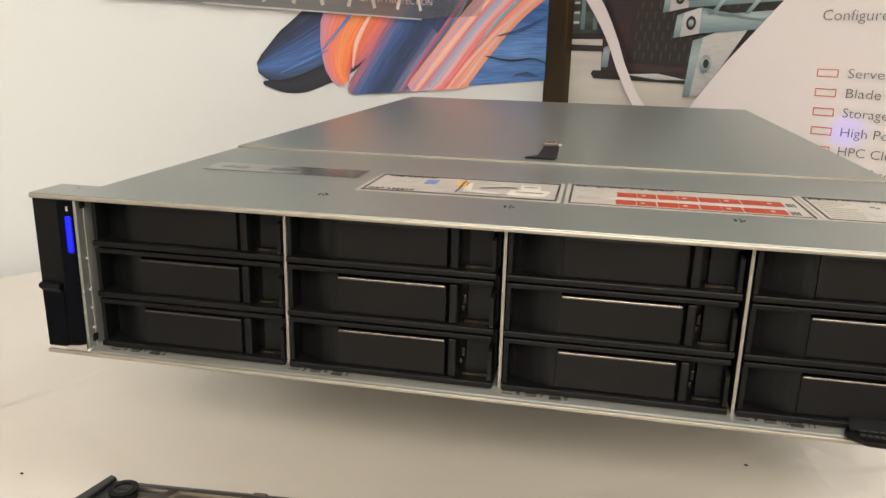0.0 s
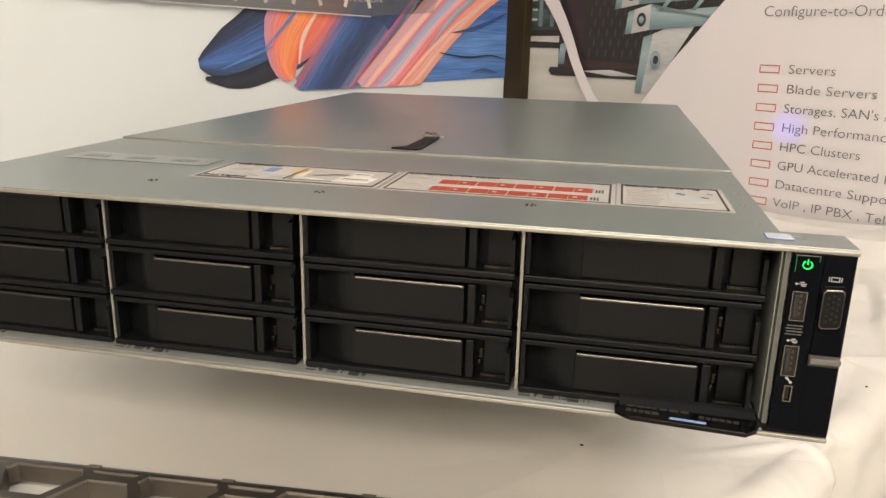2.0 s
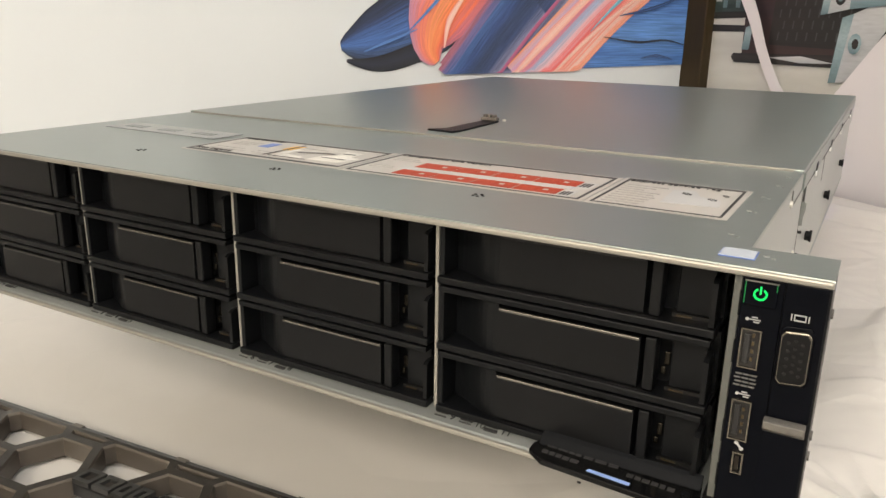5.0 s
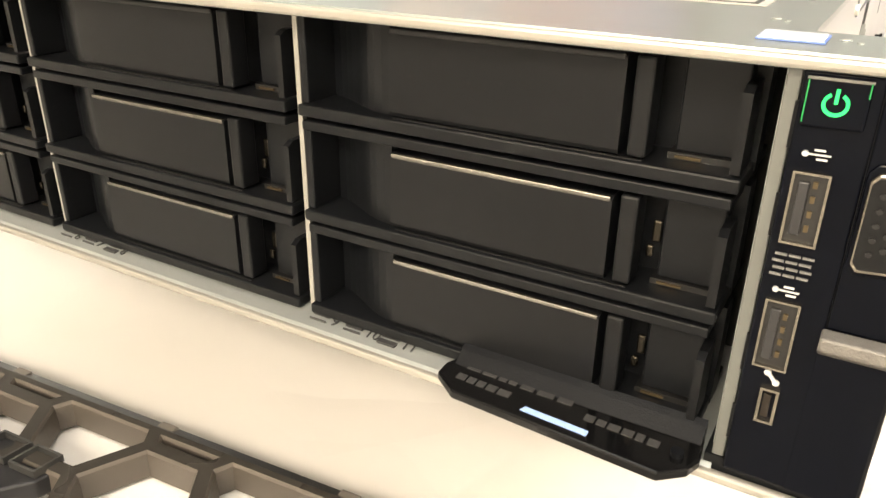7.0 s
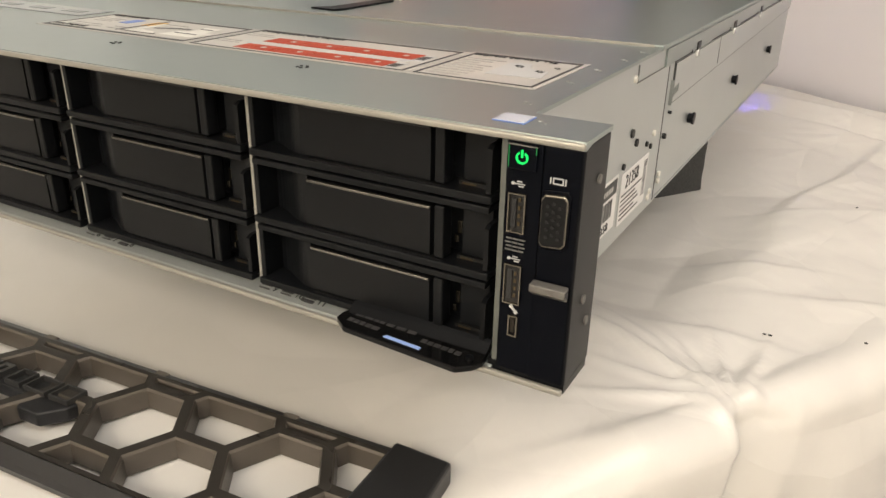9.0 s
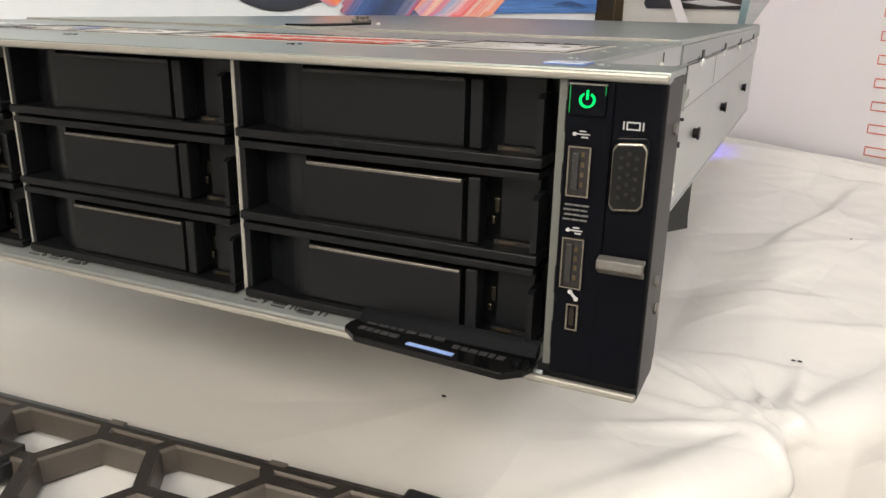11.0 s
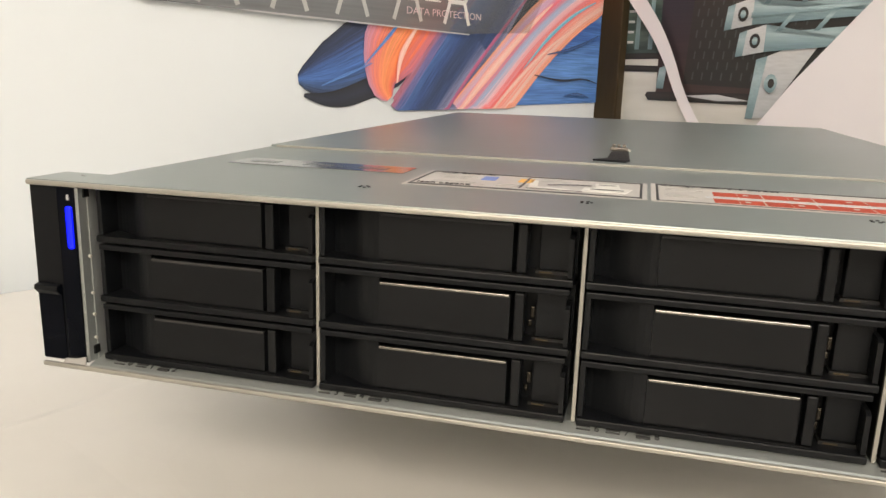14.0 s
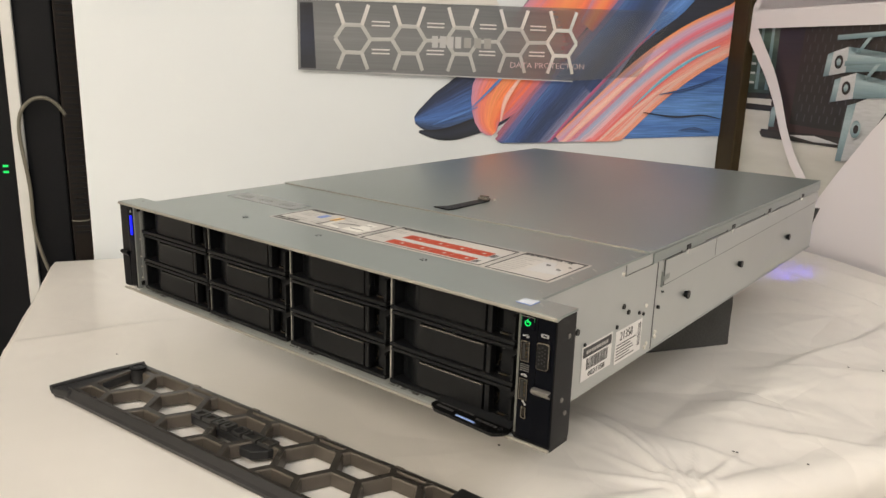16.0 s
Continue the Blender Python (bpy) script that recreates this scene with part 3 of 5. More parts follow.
# fine strokes over the bands
P_CYAN = paint("print_cyan_streak", [(0.20, 0.42, 0.55), (0.12, 0.48, 0.66), (0.45, 0.60, 0.70)], seed=21, streak=0.3)
P_PINK = paint("print_pink_streak", [(0.86, 0.42, 0.32), (0.88, 0.62, 0.54), (0.86, 0.36, 0.30)], seed=22, streak=0.3)
P_PLUM = paint("print_plum_line", [(0.40, 0.10, 0.20), (0.55, 0.16, 0.30)], seed=23, streak=0.3)
BAND = (-1.150, -0.0216, 0.9985)
for line_pts, widths, ink_mat in (
        ([(-0.375, 0.985), (-0.30, 1.055), (-0.225, 1.118), (-0.16, 1.165)], [0.006, 0.016, 0.012, 0.002], P_PINK),
        ([(-0.225, 1.060), (-0.165, 1.112), (-0.105, 1.150), (-0.045, 1.176)], [0.001, 0.007, 0.006, 0.002], P_CYAN),
        ([(-0.30, 0.990), (-0.235, 1.045), (-0.16, 1.098), (-0.08, 1.140)], [0.004, 0.008, 0.006, 0.002], P_PINK),
        ([(-0.402, 0.985), (-0.335, 1.060), (-0.265, 1.130), (-0.19, 1.20)], [0.004, 0.006, 0.005, 0.003], P_PLUM),
        ([(-0.545, 1.055), (-0.50, 1.098), (-0.44, 1.16)], [0.001, 0.005, 0.002], P_BLUE),
        ([(-0.61, 1.030), (-0.57, 1.045), (-0.53, 1.060)], [0.001, 0.004, 0.001], P_BLUE),
        ([(-0.487, 1.035), (-0.478, 1.075), (-0.445, 1.12)], [0.002, 0.010, 0.003], P_PINK),
        ([(-0.20, 1.052), (-0.13, 1.044), (-0.07, 1.047), (-0.026, 1.040)], [0.001, 0.004, 0.003, 0.001], P_DARK),
        ([(-0.12, 1.018), (-0.085, 1.022), (-0.05, 1.016)], [0.001, 0.005, 0.001], P_NAVY),
        ([(-0.17, 1.085), (-0.10, 1.098), (-0.03, 1.122)], [0.001, 0.006, 0.001], P_NAVY)):
    stroke("L", art, ink_mat, rows=ribbon(line_pts, widths, 22), clip=BAND)
stroke("L", art, P_HEXW, outline=[(-0.836, 1.2215), (-0.50, 1.2275), (-0.52, 1.262), (-0.70, 1.258)], name="photo_server_top")
stroke("L", art, P_GREY, outline=[(-0.836, 1.221), (-0.836, 1.116), (-0.354, 1.107), (-0.22, 1.116), (-0.148, 1.233)], name="photo_server_face")
stroke("L", art, P_DARK, outline=[(-0.832, 1.217), (-0.832, 1.119), (-0.808, 1.1185), (-0.812, 1.2175)], name="photo_server_ear")


def line(wall, parent, a, b, w, material, name="printed_line"):
    a, b = Vector(a), Vector(b)
    d = (b - a).normalized()
    q = Vector((-d.y, d.x)) * w / 2
    return stroke(wall, parent, material, outline=[tuple(p) for p in (a - q, b - q, b + q, a + q)], name=name)


def hexagons():
    """Grille of the printed server: flat-topped hexagons in outline."""
    a, h, y0 = 0.0265, 0.0455, 1.1655
    saved = LAYER[0]
    for k in range(5):
        cx = -0.749 + k * 0.0925
        dz = 0.0012 * k
        m = P_HEX if k != 4 else P_HEXW
        hexa = [(cx + a * math.cos(radians(60 * i)) * 1.08, y0 + dz + a * math.sin(radians(60 * i)) * 0.92) for i in range(6)]
        for i in range(6):
            LAYER[0] = saved
            line("L", art, hexa[i], hexa[(i + 1) % 6], 0.0062, m, "printed_hexagon_side")
        for p, q in ((hexa[1], (hexa[1][0] + 0.011, 1.218 + dz)), (hexa[2], (hexa[2][0] - 0.011, 1.218 + dz)), (hexa[4], (hexa[4][0] - 0.010, 1.1185)), (hexa[5], (hexa[5][0] + 0.010, 1.1185))):
            LAYER[0] = saved
            line("L", art, p, q, 0.006, P_HEXW if p[1] > y0 else m, "printed_hexagon_side")
        if k < 4:
            LAYER[0] = saved
            line("L", art, hexa[0], (hexa[0][0] + 0.035, hexa[0][1] + 0.001), 0.006, m, "printed_hexagon_side")
            for z in (1.193, 1.187, 1.150, 1.144):
                LAYER[0] = saved
                line("L", art, (hexa[0][0] + 0.002, z + dz), (hexa[0][0] + 0.032, z + dz), 0.0022, P_HEXW, "printed_highlight")
    LAYER[0] = saved + 2


hexagons()
wall_l = ROOM @ Matrix(((1, 0, 0, 0), (0, 0, 1, 0), (0, 1, 0, 0), (0, 0, 0, 1)))
# wordmark as plain shapes
for i in range(4):
    s = -0.617 + i * 0.0135
    stroke("L", art, WHITEPRINT, outline=[(s, 1.156), (s + 0.0105, 1.156), (s + 0.0105, 1.1745), (s, 1.1745)], name="wordmark_bar")
    LAYER[0] -= 1
for i in range(3):
    s = -0.561 + i * 0.018
    stroke("L", art, LABELG, outline=[(s, 1.157), (s + 0.013, 1.157), (s + 0.013, 1.1735), (s, 1.1735)], name="wordmark_bar")
    LAYER[0] -= 1
LAYER[0] += 2
PINKTEXT = mat("pink_print", (0.60, 0.47, 0.49), 0.45)
words("DATA PROTECTION", wall_l @ Matrix(((1, 0, 0, -0.478), (0, 1, 0, 1.127), (0, 0, 1, 0.012), (0, 0, 0, 1))), 0.0135, PINKTEXT, art, width=0.142)
line("L", art, (-0.72, 1.1135), (-0.354, 1.106), 0.0018, WHITEPRINT)

art.location += V * 0.018

text_banner = thing("text_banner", tuple(ROOM @ Vector((0.0, 0.6, GROUND))), "pale banner printed with a rack photo and a list", "banner")
room_part("panel", box(0.0, 0.012, 0.0622, 1.45, GROUND, 2.25, 0.001), POSTER2, text_banner)
LAYER[0] = 0
DG = paint("print_rack_dark", [(0.02, 0.022, 0.02), (0.035, 0.03, 0.028), (0.018, 0.018, 0.018)], seed=9, contrast=0.25)
DB = paint("print_rack_brown", [(0.05, 0.03, 0.028), (0.02, 0.022, 0.035), (0.03, 0.026, 0.024)], seed=10, contrast=0.1)
TEAL = paint("print_teal_metal", [(0.12, 0.19, 0.21), (0.22, 0.32, 0.35), (0.34, 0.44, 0.47), (0.2, 0.3, 0.33)], seed=11, contrast=0.12, scale=3)
PALE = paint("print_pale_floor", [(0.44, 0.45, 0.41), (0.58, 0.57, 0.54), (0.62, 0.60, 0.58)], seed=12, contrast=0.15, scale=2)
SILV = paint("print_silver", [(0.4, 0.42, 0.44), (0.55, 0.56, 0.57)], seed=13, contrast=0.2, scale=3)
GRN = paint("print_green_rack", [(0.03, 0.05, 0.045), (0.10, 0.15, 0.13), (0.05, 0.07, 0.06)], seed=14, contrast=0.5, scale=14)


def shape(material, *pts, name="printed_shape"):
    return stroke("R", text_banner, material, outline=list(pts), name=name)


shape(PALE, (0.047, 0.80), (0.23, 0.80), (0.33, 0.96), (0.47, 1.14), (0.68, 1.4), (0.047, 1.4), name="photo_floor")
shape(GRN, (0.048, 1.085), (0.15, 1.085), (0.15, 1.4), (0.048, 1.4), name="photo_far_rack")
for i in range(3):
    s = 0.052 + i * 0.026
    shape(TEAL, (s, 1.1), (s + 0.009, 1.1), (s + 0.008, 1.3), (s + 0.002, 1.3), name="photo_rack_upright")
    LAYER[0] -= 1
LAYER[0] += 1
for i in range(7):
    z = 1.11 + i * 0.017
    shape(SILV, (0.063, z), (0.075, z), (0.075, z + 0.004), (0.063, z + 0.004), name="photo_rack_shelf")
    LAYER[0] -= 1
LAYER[0] += 1
shape(DG, (0.048, 1.083), (0.15, 1.085), (0.15, 1.095), (0.048, 1.093), name="photo_rack_foot")
shape(DG, (0.048, 1.063), (0.135, 1.063), (0.135, 1.073), (0.048, 1.074), name="photo_rack_foot")
shape(DB, (0.128, 1.028), (0.345, 1.028), (0.45, 1.14), (0.68, 1.4), (0.125, 1.4), name="photo_rack_door")
shape(DG, (0.178, 1.045), (0.345, 1.04), (0.45, 1.16), (0.66, 1.4), (0.195, 1.4), name="photo_rack_mesh")
MESHLINE = mat("print_mesh_line", (0.055, 0.06, 0.06), 0.4)
for r in range(16):
    for c in range(14):
        s, z = 0.192 + c * 0.0165 + (r % 2) * 0.008, 1.052 + r * 0.0165
        if s < 0.30 + (z - 1.04) * 0.8:
            shape(MESHLINE, (s, z), (s + 0.0025, z), (s + 0.0035, z + 0.012), (s + 0.001, z + 0.012), name="photo_mesh_slot")
            LAYER[0] -= 1
LAYER[0] += 1
shape(DG, (0.108, 1.024), (0.115, 1.016), (0.315, 1.016), (0.312, 1.034), (0.112, 1.03), name="photo_rack_base")
shape(TEAL, (0.128, 1.036), (0.142, 1.036), (0.146, 1.075), (0.132, 1.07), name="photo_rack_foot")
shape(SILV, (0.18, 1.026), (0.24, 1.02), (0.295, 1.022), (0.24, 1.03), name="photo_floor_gleam")
# server modules in the photo
shape(TEAL, (0.29, 0.995), (0.302, 0.996), (0.315, 1.09), (0.298, 1.085), name="photo_leg")
shape(SILV, (0.302, 0.996), (0.322, 0.999), (0.40, 1.125), (0.315, 1.09), name="photo_leg_side")
for s, z, w in ((0.24, 1.128, 0.26), (0.264, 1.088, 0.20), (0.235, 1.215, 0.40)):
    shape(TEAL, (s, z), (s + 0.012, z + 0.002), (s + 0.016, z + 0.040), (s + 0.004, z + 0.036), name="photo_module_end")
    shape(SILV, (s + 0.012, z + 0.002), (s + 0.045, z + 0.008), (s + 0.045, z + 0.048), (s + 0.016, z + 0.040), name="photo_module_cap")
    shape(TEAL, (s + 0.045, z + 0.008), (s + w, z + 0.020), (s + w, z + 0.046), (s + 0.06, z + 0.036), (s + 0.045, z + 0.048), name="photo_module_body")
    for k in range(3):
        q = s + 0.06 + k * 0.055
        shape(TEAL, (q, z + 0.038), (q + 0.008, z + 0.038), (q + 0.032, z + 0.068), (q + 0.024, z + 0.068), name="photo_module_strut")
        LAYER[0] -= 1
    LAYER[0] += 1
    shape(TEAL, (s + 0.02, z + 0.066), (s + w, z + 0.078), (s + w, z + 0.072), (s + 0.02, z + 0.058), name="photo_module_rail")
    rr = [(s + 0.030 + 0.0085 * math.cos(i * math.pi / 6), z + 0.024 + 0.011 * math.sin(i * math.pi / 6)) for i in range(12)]
    shape(DG, *rr, name="photo_module_knob")
    rr = [(s + 0.030 + 0.0045 * math.cos(i * math.pi / 6), z + 0.024 + 0.006 * math.sin(i * math.pi / 6)) for i in range(12)]
    shape(TEAL, *rr, name="photo_module_knob")
rr = [(0.327 + 0.010 * math.cos(i * math.pi / 6), 1.050 + 0.014 * math.sin(i * math.pi / 6)) for i in range(12)]
shape(TEAL, *rr, name="photo_leg_knob")
rr = [(0.328 + 0.005 * math.cos(i * math.pi / 6), 1.050 + 0.007 * math.sin(i * math.pi / 6)) for i in range(12)]
shape(DG, *rr, name="photo_leg_knob")
# pale hexagon frame over the photo, and the pale field with the list
LILAC = mat("print_lilac_white", (0.70, 0.675, 0.70), 0.36, 0, 0.012, 10)
shape(LILAC, (0.046, 1.208), (0.34, 1.208), (0.46, 1.212), (0.46, 1.243), (0.34, 1.241), (0.074, 1.239), (0.098, 1.263), (0.13, 1.33), (0.11, 1.33), (0.07, 1.26), (0.046, 1.225), name="pale_frame")
LAYER[0] += 1
stroke("R", text_banner, LILAC, rows=ribbon([(0.05, 1.225), (0.085, 1.18), (0.125, 1.13), (0.155, 1.08), (0.176, 1.035), (0.207, 0.985), (0.235, 0.955), (0.25, 0.93)], [0.03, 0.027, 0.024, 0.02, 0.018, 0.018, 0.018, 0.018]), name="pale_frame_curve")
shape(LILAC, (0.19, 0.80), (0.303, 0.972), (0.36, 1.052), (0.439, 1.146), (0.60, 1.335), (0.655, 1.4), (1.4, 1.4), (1.4, 0.80), name="pale_field")
LAYER[0] += 1
shape(AMBERPRINT, (0.240, 0.911), (0.252, 0.912), (0.262, 0.90), (0.2685, 0.882), name="printed_triangle")
shape(DARKPRINT, (0.247, 0.911), (0.284, 0.915), (0.271, 0.881), name="printed_triangle")
wall_r = ROOM @ Matrix(((0, 0, -1, 0), (1, 0, 0, 0), (0, 1, 0, 0), (0, 0, 0, 1)))
TXT = mat("grey_text_print", (0.16, 0.15, 0.155), 0.45)
REDLINE = mat("red_outline_print", (0.62, 0.15, 0.11), 0.45)
LIFT = 0.0006 + 0.0003 * (LAYER[0] + 2)


def text_at(s, z, text, size, width=None):
    words(text, wall_r @ Matrix(((1, 0, 0, s), (0, 1, 0, z), (0, 0, 1, LIFT), (0, 0, 0, 1))), size, TXT, text_banner, "printed_text", width)


text_at(0.495, 1.1165, "Configure-to-Order ,", 0.021, 0.185)
for i, (t, w) in enumerate((("Servers", 0.066), ("Blade Servers", 0.123), ("Storages, SAN's / DAS", 0.186), ("High Performance", 0.153), ("HPC Clusters", 0.113), ("GPU Accelerated HPC", 0.186), ("Datacentre Support", 0.172), ("VoIP , IP PBX , Telecom", 0.205))):
    z = 1.0385 - 0.0274 * i
    s = 0.4995 + 0.001 * i
    text_at(0.5405 + 0.0006 * i, z, t, 0.0185, w * 0.955)
    for a, b in (((s, z + 0.0105), (s + 0.029, z + 0.0105)), ((s, z + 0.0005), (s + 0.029, z + 0.0005)), ((s + 0.0006, z + 0.0015), (s + 0.0006, z + 0.0095)), ((s + 0.0284, z + 0.0015), (s + 0.0284, z + 0.0095))):
        line("R", text_banner, a, b, 0.0014, REDLINE, "bullet_side")
        LAYER[0] -= 1

# ---- rack server on a foam block ----
ZT, ZB = 1.0, 0.9132
server = thing("rack_server", (0, 0.35, ZB), "two-unit grey steel rack server with twelve black drive trays", "server")


WHITESCREW = mat("bright_zinc_screw", (0.85, 0.85, 0.82), 0.25, 0.4, 0.05, 200)


def chassis():
    # floor tray with a sloped front lip
    part("base_tray", prism([(0.02, 0.9142), (0.70, 0.9142), (0.70, ZB), (0.02, ZB)], -0.2168, 0.2168, "x"), SIDE, server)
    part("front_lip", prism([(0.03, 0.9182), (0.0055, 0.9180), (-0.0015, 0.9162), (-0.0032, 0.9150), (-0.0032, 0.9138), (-0.0015, 0.9132), (0.03, 0.9135)], -0.2168, 0.2168, "x"), STEEL, server, "bright steel front lip")
    part("lip_edge", box(-0.2408, 0.2432, -0.0038, -0.0018, 0.9134, 0.9156, 0.0006), EDGE, server)
    # side panels with a joggle line
    for s in (-1, 1):
        x = 0.217 * s
        bm = box(min(x, x - s * 0.0012), max(x, x - s * 0.0012), 0.003, 0.199, 0.9145, 0.9986)
        part("side_panel", bm, SIDE, server)
        bm = box(min(x, x - s * 0.0012) - s * 0.0008, max(x, x - s * 0.0012) - s * 0.0008, 0.2004, 0.70, 0.9145, 0.9885)
        part("side_panel", bm, SIDE, server)
        bm = prism([(0.215, 0.9665), (0.70, 0.9745), (0.70, 0.9875), (0.215, 0.9875)], x - s * 0.0008, x + s * 0.0004, "x")
        part("side_rail_plate", bm, SIDE, server)
        for y in (0.266, 0.407, 0.577):
            bm = cyl((x + s * 0.0012, y, 0.947), 0.0030, 0.003, "x", bevel=0.0005)
            cyl((x + s * 0.003, y, 0.947), 0.0037, 0.0012, "x", bm)
            part("rail_stud", bm, BLACK, server, "black rail stud")
        for y in (0.261, 0.374, 0.489, 0.622):
            part("lid_clip_slot", box(x - 0.0016, x + 0.0016, y - 0.0055, y + 0.0030, 0.9888, 0.9935, 0.0004), RECESS, server)
            part("lid_clip", cyl((x + s * 0.0008, y - 0.0015, 0.9872), 0.0026, 0.0020, "x", seg=14, bevel=0.0005), WHITESCREW, server, "bright clip screw")
        for y0, y1 in ((0.206, 0.243), (0.300, 0.354), (0.395, 0.469), (0.511, 0.605)):
            part("lid_seam", box(x - 0.0010, x + 0.0012, y0, y1, 0.9892, 0.9898), RECESS, server)
            part("seam_notch", box(x - 0.0010, x + 0.0013, y1, y1 + 0.0022, 0.9888, 0.9908), RECESS, server)
        # panel seam, and dark strips that paint the shade along the pressed side's steps
        part("panel_seam", box(x - 0.0012, x + 0.0001, 0.1992, 0.2006, 0.9145, 0.9885), RECESS, server)
        part("rail_step_shade", prism([(0.215, 0.9658), (0.70, 0.9738), (0.70, 0.9744), (0.215, 0.9665)], x - 0.0010, x + s * 0.0001, "x"), STEPSHADE, server)
        part("rail_step_shade", box(x - 0.0010, x + 0.0002, 0.2142, 0.2150, 0.9660, 0.9875), STEPSHADE, server)
        part("rail_step_shade", box(x - 0.0010, x + 0.0006, 0.3300, 0.3306, 0.9705, 0.9875), STEPSHADE, server)
        part("joggle_seam", box(x - 0.0005, x + 0.0005, 0.141, 0.199, 0.9893, 0.9897), DULLSTEEL, server)
        part("joggle_end", box(x - 0.0005, x + 0.0005, 0.1404, 0.1410, 0.9893, 0.9975), DULLSTEEL, server)
        bm = box(x - 0.0012, x + 0.0010, 0.2105, 0.2109, 0.9655, 0.9790)
        for k in range(4):
            box(x - 0.0012, x + 0.0010, 0.2135 + k * 0.003, 0.2139 + k * 0.003, 0.9700 + k * 0.0004, 0.9745 + k * 0.0004, 0, bm)
        part("pressed_ribs", bm, STEEL, server)
        for y, z, r in ((0.142, 0.9655, 0.0030), (0.151, 0.9590, 0.0028), (0.133, 0.9515, 0.0022), (0.171, 0.9535, 0.0020), (0.179, 0.9505, 0.0020), (0.072, 0.9640, 0.0032), (0.084, 0.9515, 0.0018), (0.208, 0.9490, 0.0022), (0.214, 0.9610, 0.0012)):
            part("side_hole", cyl((x, y, z), r * 0.72, 0.0022, "x", seg=12), RECESS, server)
        for y, z in ((0.183, 0.9565), (0.190, 0.9225), (0.187, 0.9200), (0.136, 0.992), (0.206, 0.924), (0.206, 0.928)):
            part("rivet", cyl((x + s * 0.0004, y, z), 0.0017, 0.0016, "x", seg=12, bevel=0.0003), BRIGHT, server)
    part("rear_panel", box(-0.2155, 0.2155, 0.694, 0.697, 0.9145, 0.9885), SIDE, server)
    # top: fixed front cover and the lid behind the seam
    cover = prism([(-0.0035, 0.9988), (-0.0030, ZT), (0.178, ZT), (0.178, 0.9984), (0.003, 0.9984), (0.0005, 0.9972), (-0.0028, 0.9972)], -0.2173, 0.2173, "x")
    part("front_cover", cover, LIDM, server, "grey painted front cover")
    for s in (-1, 1):
        x0, x1 = (-0.2412, -0.2173) if s < 0 else (0.2173, 0.2436)
        part("ear_cap", prism([(-0.0035, 0.9988), (-0.0030, ZT), (0.021, ZT), (0.021, 0.9984), (0.003, 0.9984), (-0.0028, 0.9972)], x0, x1, "x"), LIDM, server)
    part("cover_edge", box(-0.2412, 0.2436, -0.0042, -0.0022, 0.9974, 0.9996, 0.0007), EDGE, server, "bright folded front edge")
    part("lid", box(-0.2178, 0.2178, 0.1795, 0.702, 0.9984, 1.0012, 0.0007), LIDM, server, "grey painted lid")
    part("lid_front_edge", box(-0.2130, 0.2130, 0.1784, 0.1795, 0.9990, 1.00125, 0.0002), DIVIDER, server)
    for s in (-1, 1):
        x0, x1 = sorted((s * 0.2170, s * 0.2180))
        part("lid_flange", box(x0, x1, 0.188, 0.702, 0.9895, 0.9984), LIDM, server)
    # lid latch: dark lever with a slotted hook
    bm = prism([(-0.011, 0.192), (0.009, 0.190), (0.011, 0.198), (0.009, 0.258), (0.004, 0.263), (-0.002, 0.262), (-0.003, 0.204)], 1.0012, 1.0024, "z", bevel=0.0004)
    part("lid_latch", bm, BLACK, server, "black lid latch lever")
    bm = box(-0.0035, 0.0085, 0.2535, 0.2600, 1.0024, 1.0046, 0.0006)
    for x in (-0.0022, 0.0012, 0.0046):
        box(x, x + 0.0022, 0.2550, 0.2600, 1.0046, 1.0066, 0.0004, bm)
    part("latch_hook", bm, CLIPMETAL, server, "grey upright latch catch")
    for x in (-0.001, 0.009):
        part("latch_pin", cyl((x, 0.267, 1.0017), 0.0014, 0.0016, "z", seg=12), BRIGHT, server)
    for x, y in ((-0.003, 0.037), (0.106, 0.040), (-0.1, 0.038)):
        for k in range(5):
            a = k * 2.51
            part("cover_hole", cyl((x + 0.0022 * math.cos(a), y + 0.0022 * math.sin(a), 1.0001), 0.0007, 0.0004, "z", None, 8), RECESS, server)
    for x, y in ((0.223, 0.012), (0.2085, 0.034), (-0.226, 0.014), (0.209, 0.105), (0.211, 0.135), (0.208, 0.075), (0.2125, 0.16)):
        bm = cyl((x, y, 1.0001), 0.0010, 0.0005, "z", seg=14, bevel=0.0002)
        cyl((x + 0.0024, y - 0.002, 1.0001), 0.0006, 0.0004, "z", bm, 10)
        part("rivet", bm, STEEL, server)
    # small pale-blue sticker
    part("corner_sticker", box(0.2095, 0.2205, 0.005, 0.015, 1.0001, 1.0004), BLUEPRINT, server)
    part("sticker_face", box(0.2098, 0.2202, 0.0053, 0.0147, 1.0004, 1.0006), INTEL, server)
    # bay dividers
    for x in (-0.1078, 0.0001, 0.1073):
        wall = part("bay_divider", box(x - 0.0005, x + 0.0005, 0.0062, 0.05, 0.918, 0.9984), RECESS, server)
        part("divider_edge", box(x - 0.0007, x + 0.0007, 0.0046, 0.0062, 0.918, 0.9984), DIVIDER, wall, "bright folded divider edge")
    part("bay_side", box(0.2163, 0.2187, -0.0012, 0.02, 0.9185, 0.9984, 0.0003), DULLSTEEL, server, "grey steel side strip")
    part("strip_foot", box(0.2150, 0.2204, -0.0012, 0.02, 0.9137, 0.9184), BLACK, server)
    for z in (0.988, 0.972, 0.944, 0.928):
        part("strip_notch", box(0.2184, 0.2191, -0.0016, 0.003, z - 0.004, z + 0.004), BLACK, server)
    bm = box(-0.2178, -0.2162, -0.0022, 0.02, 0.9175, 0.9984)
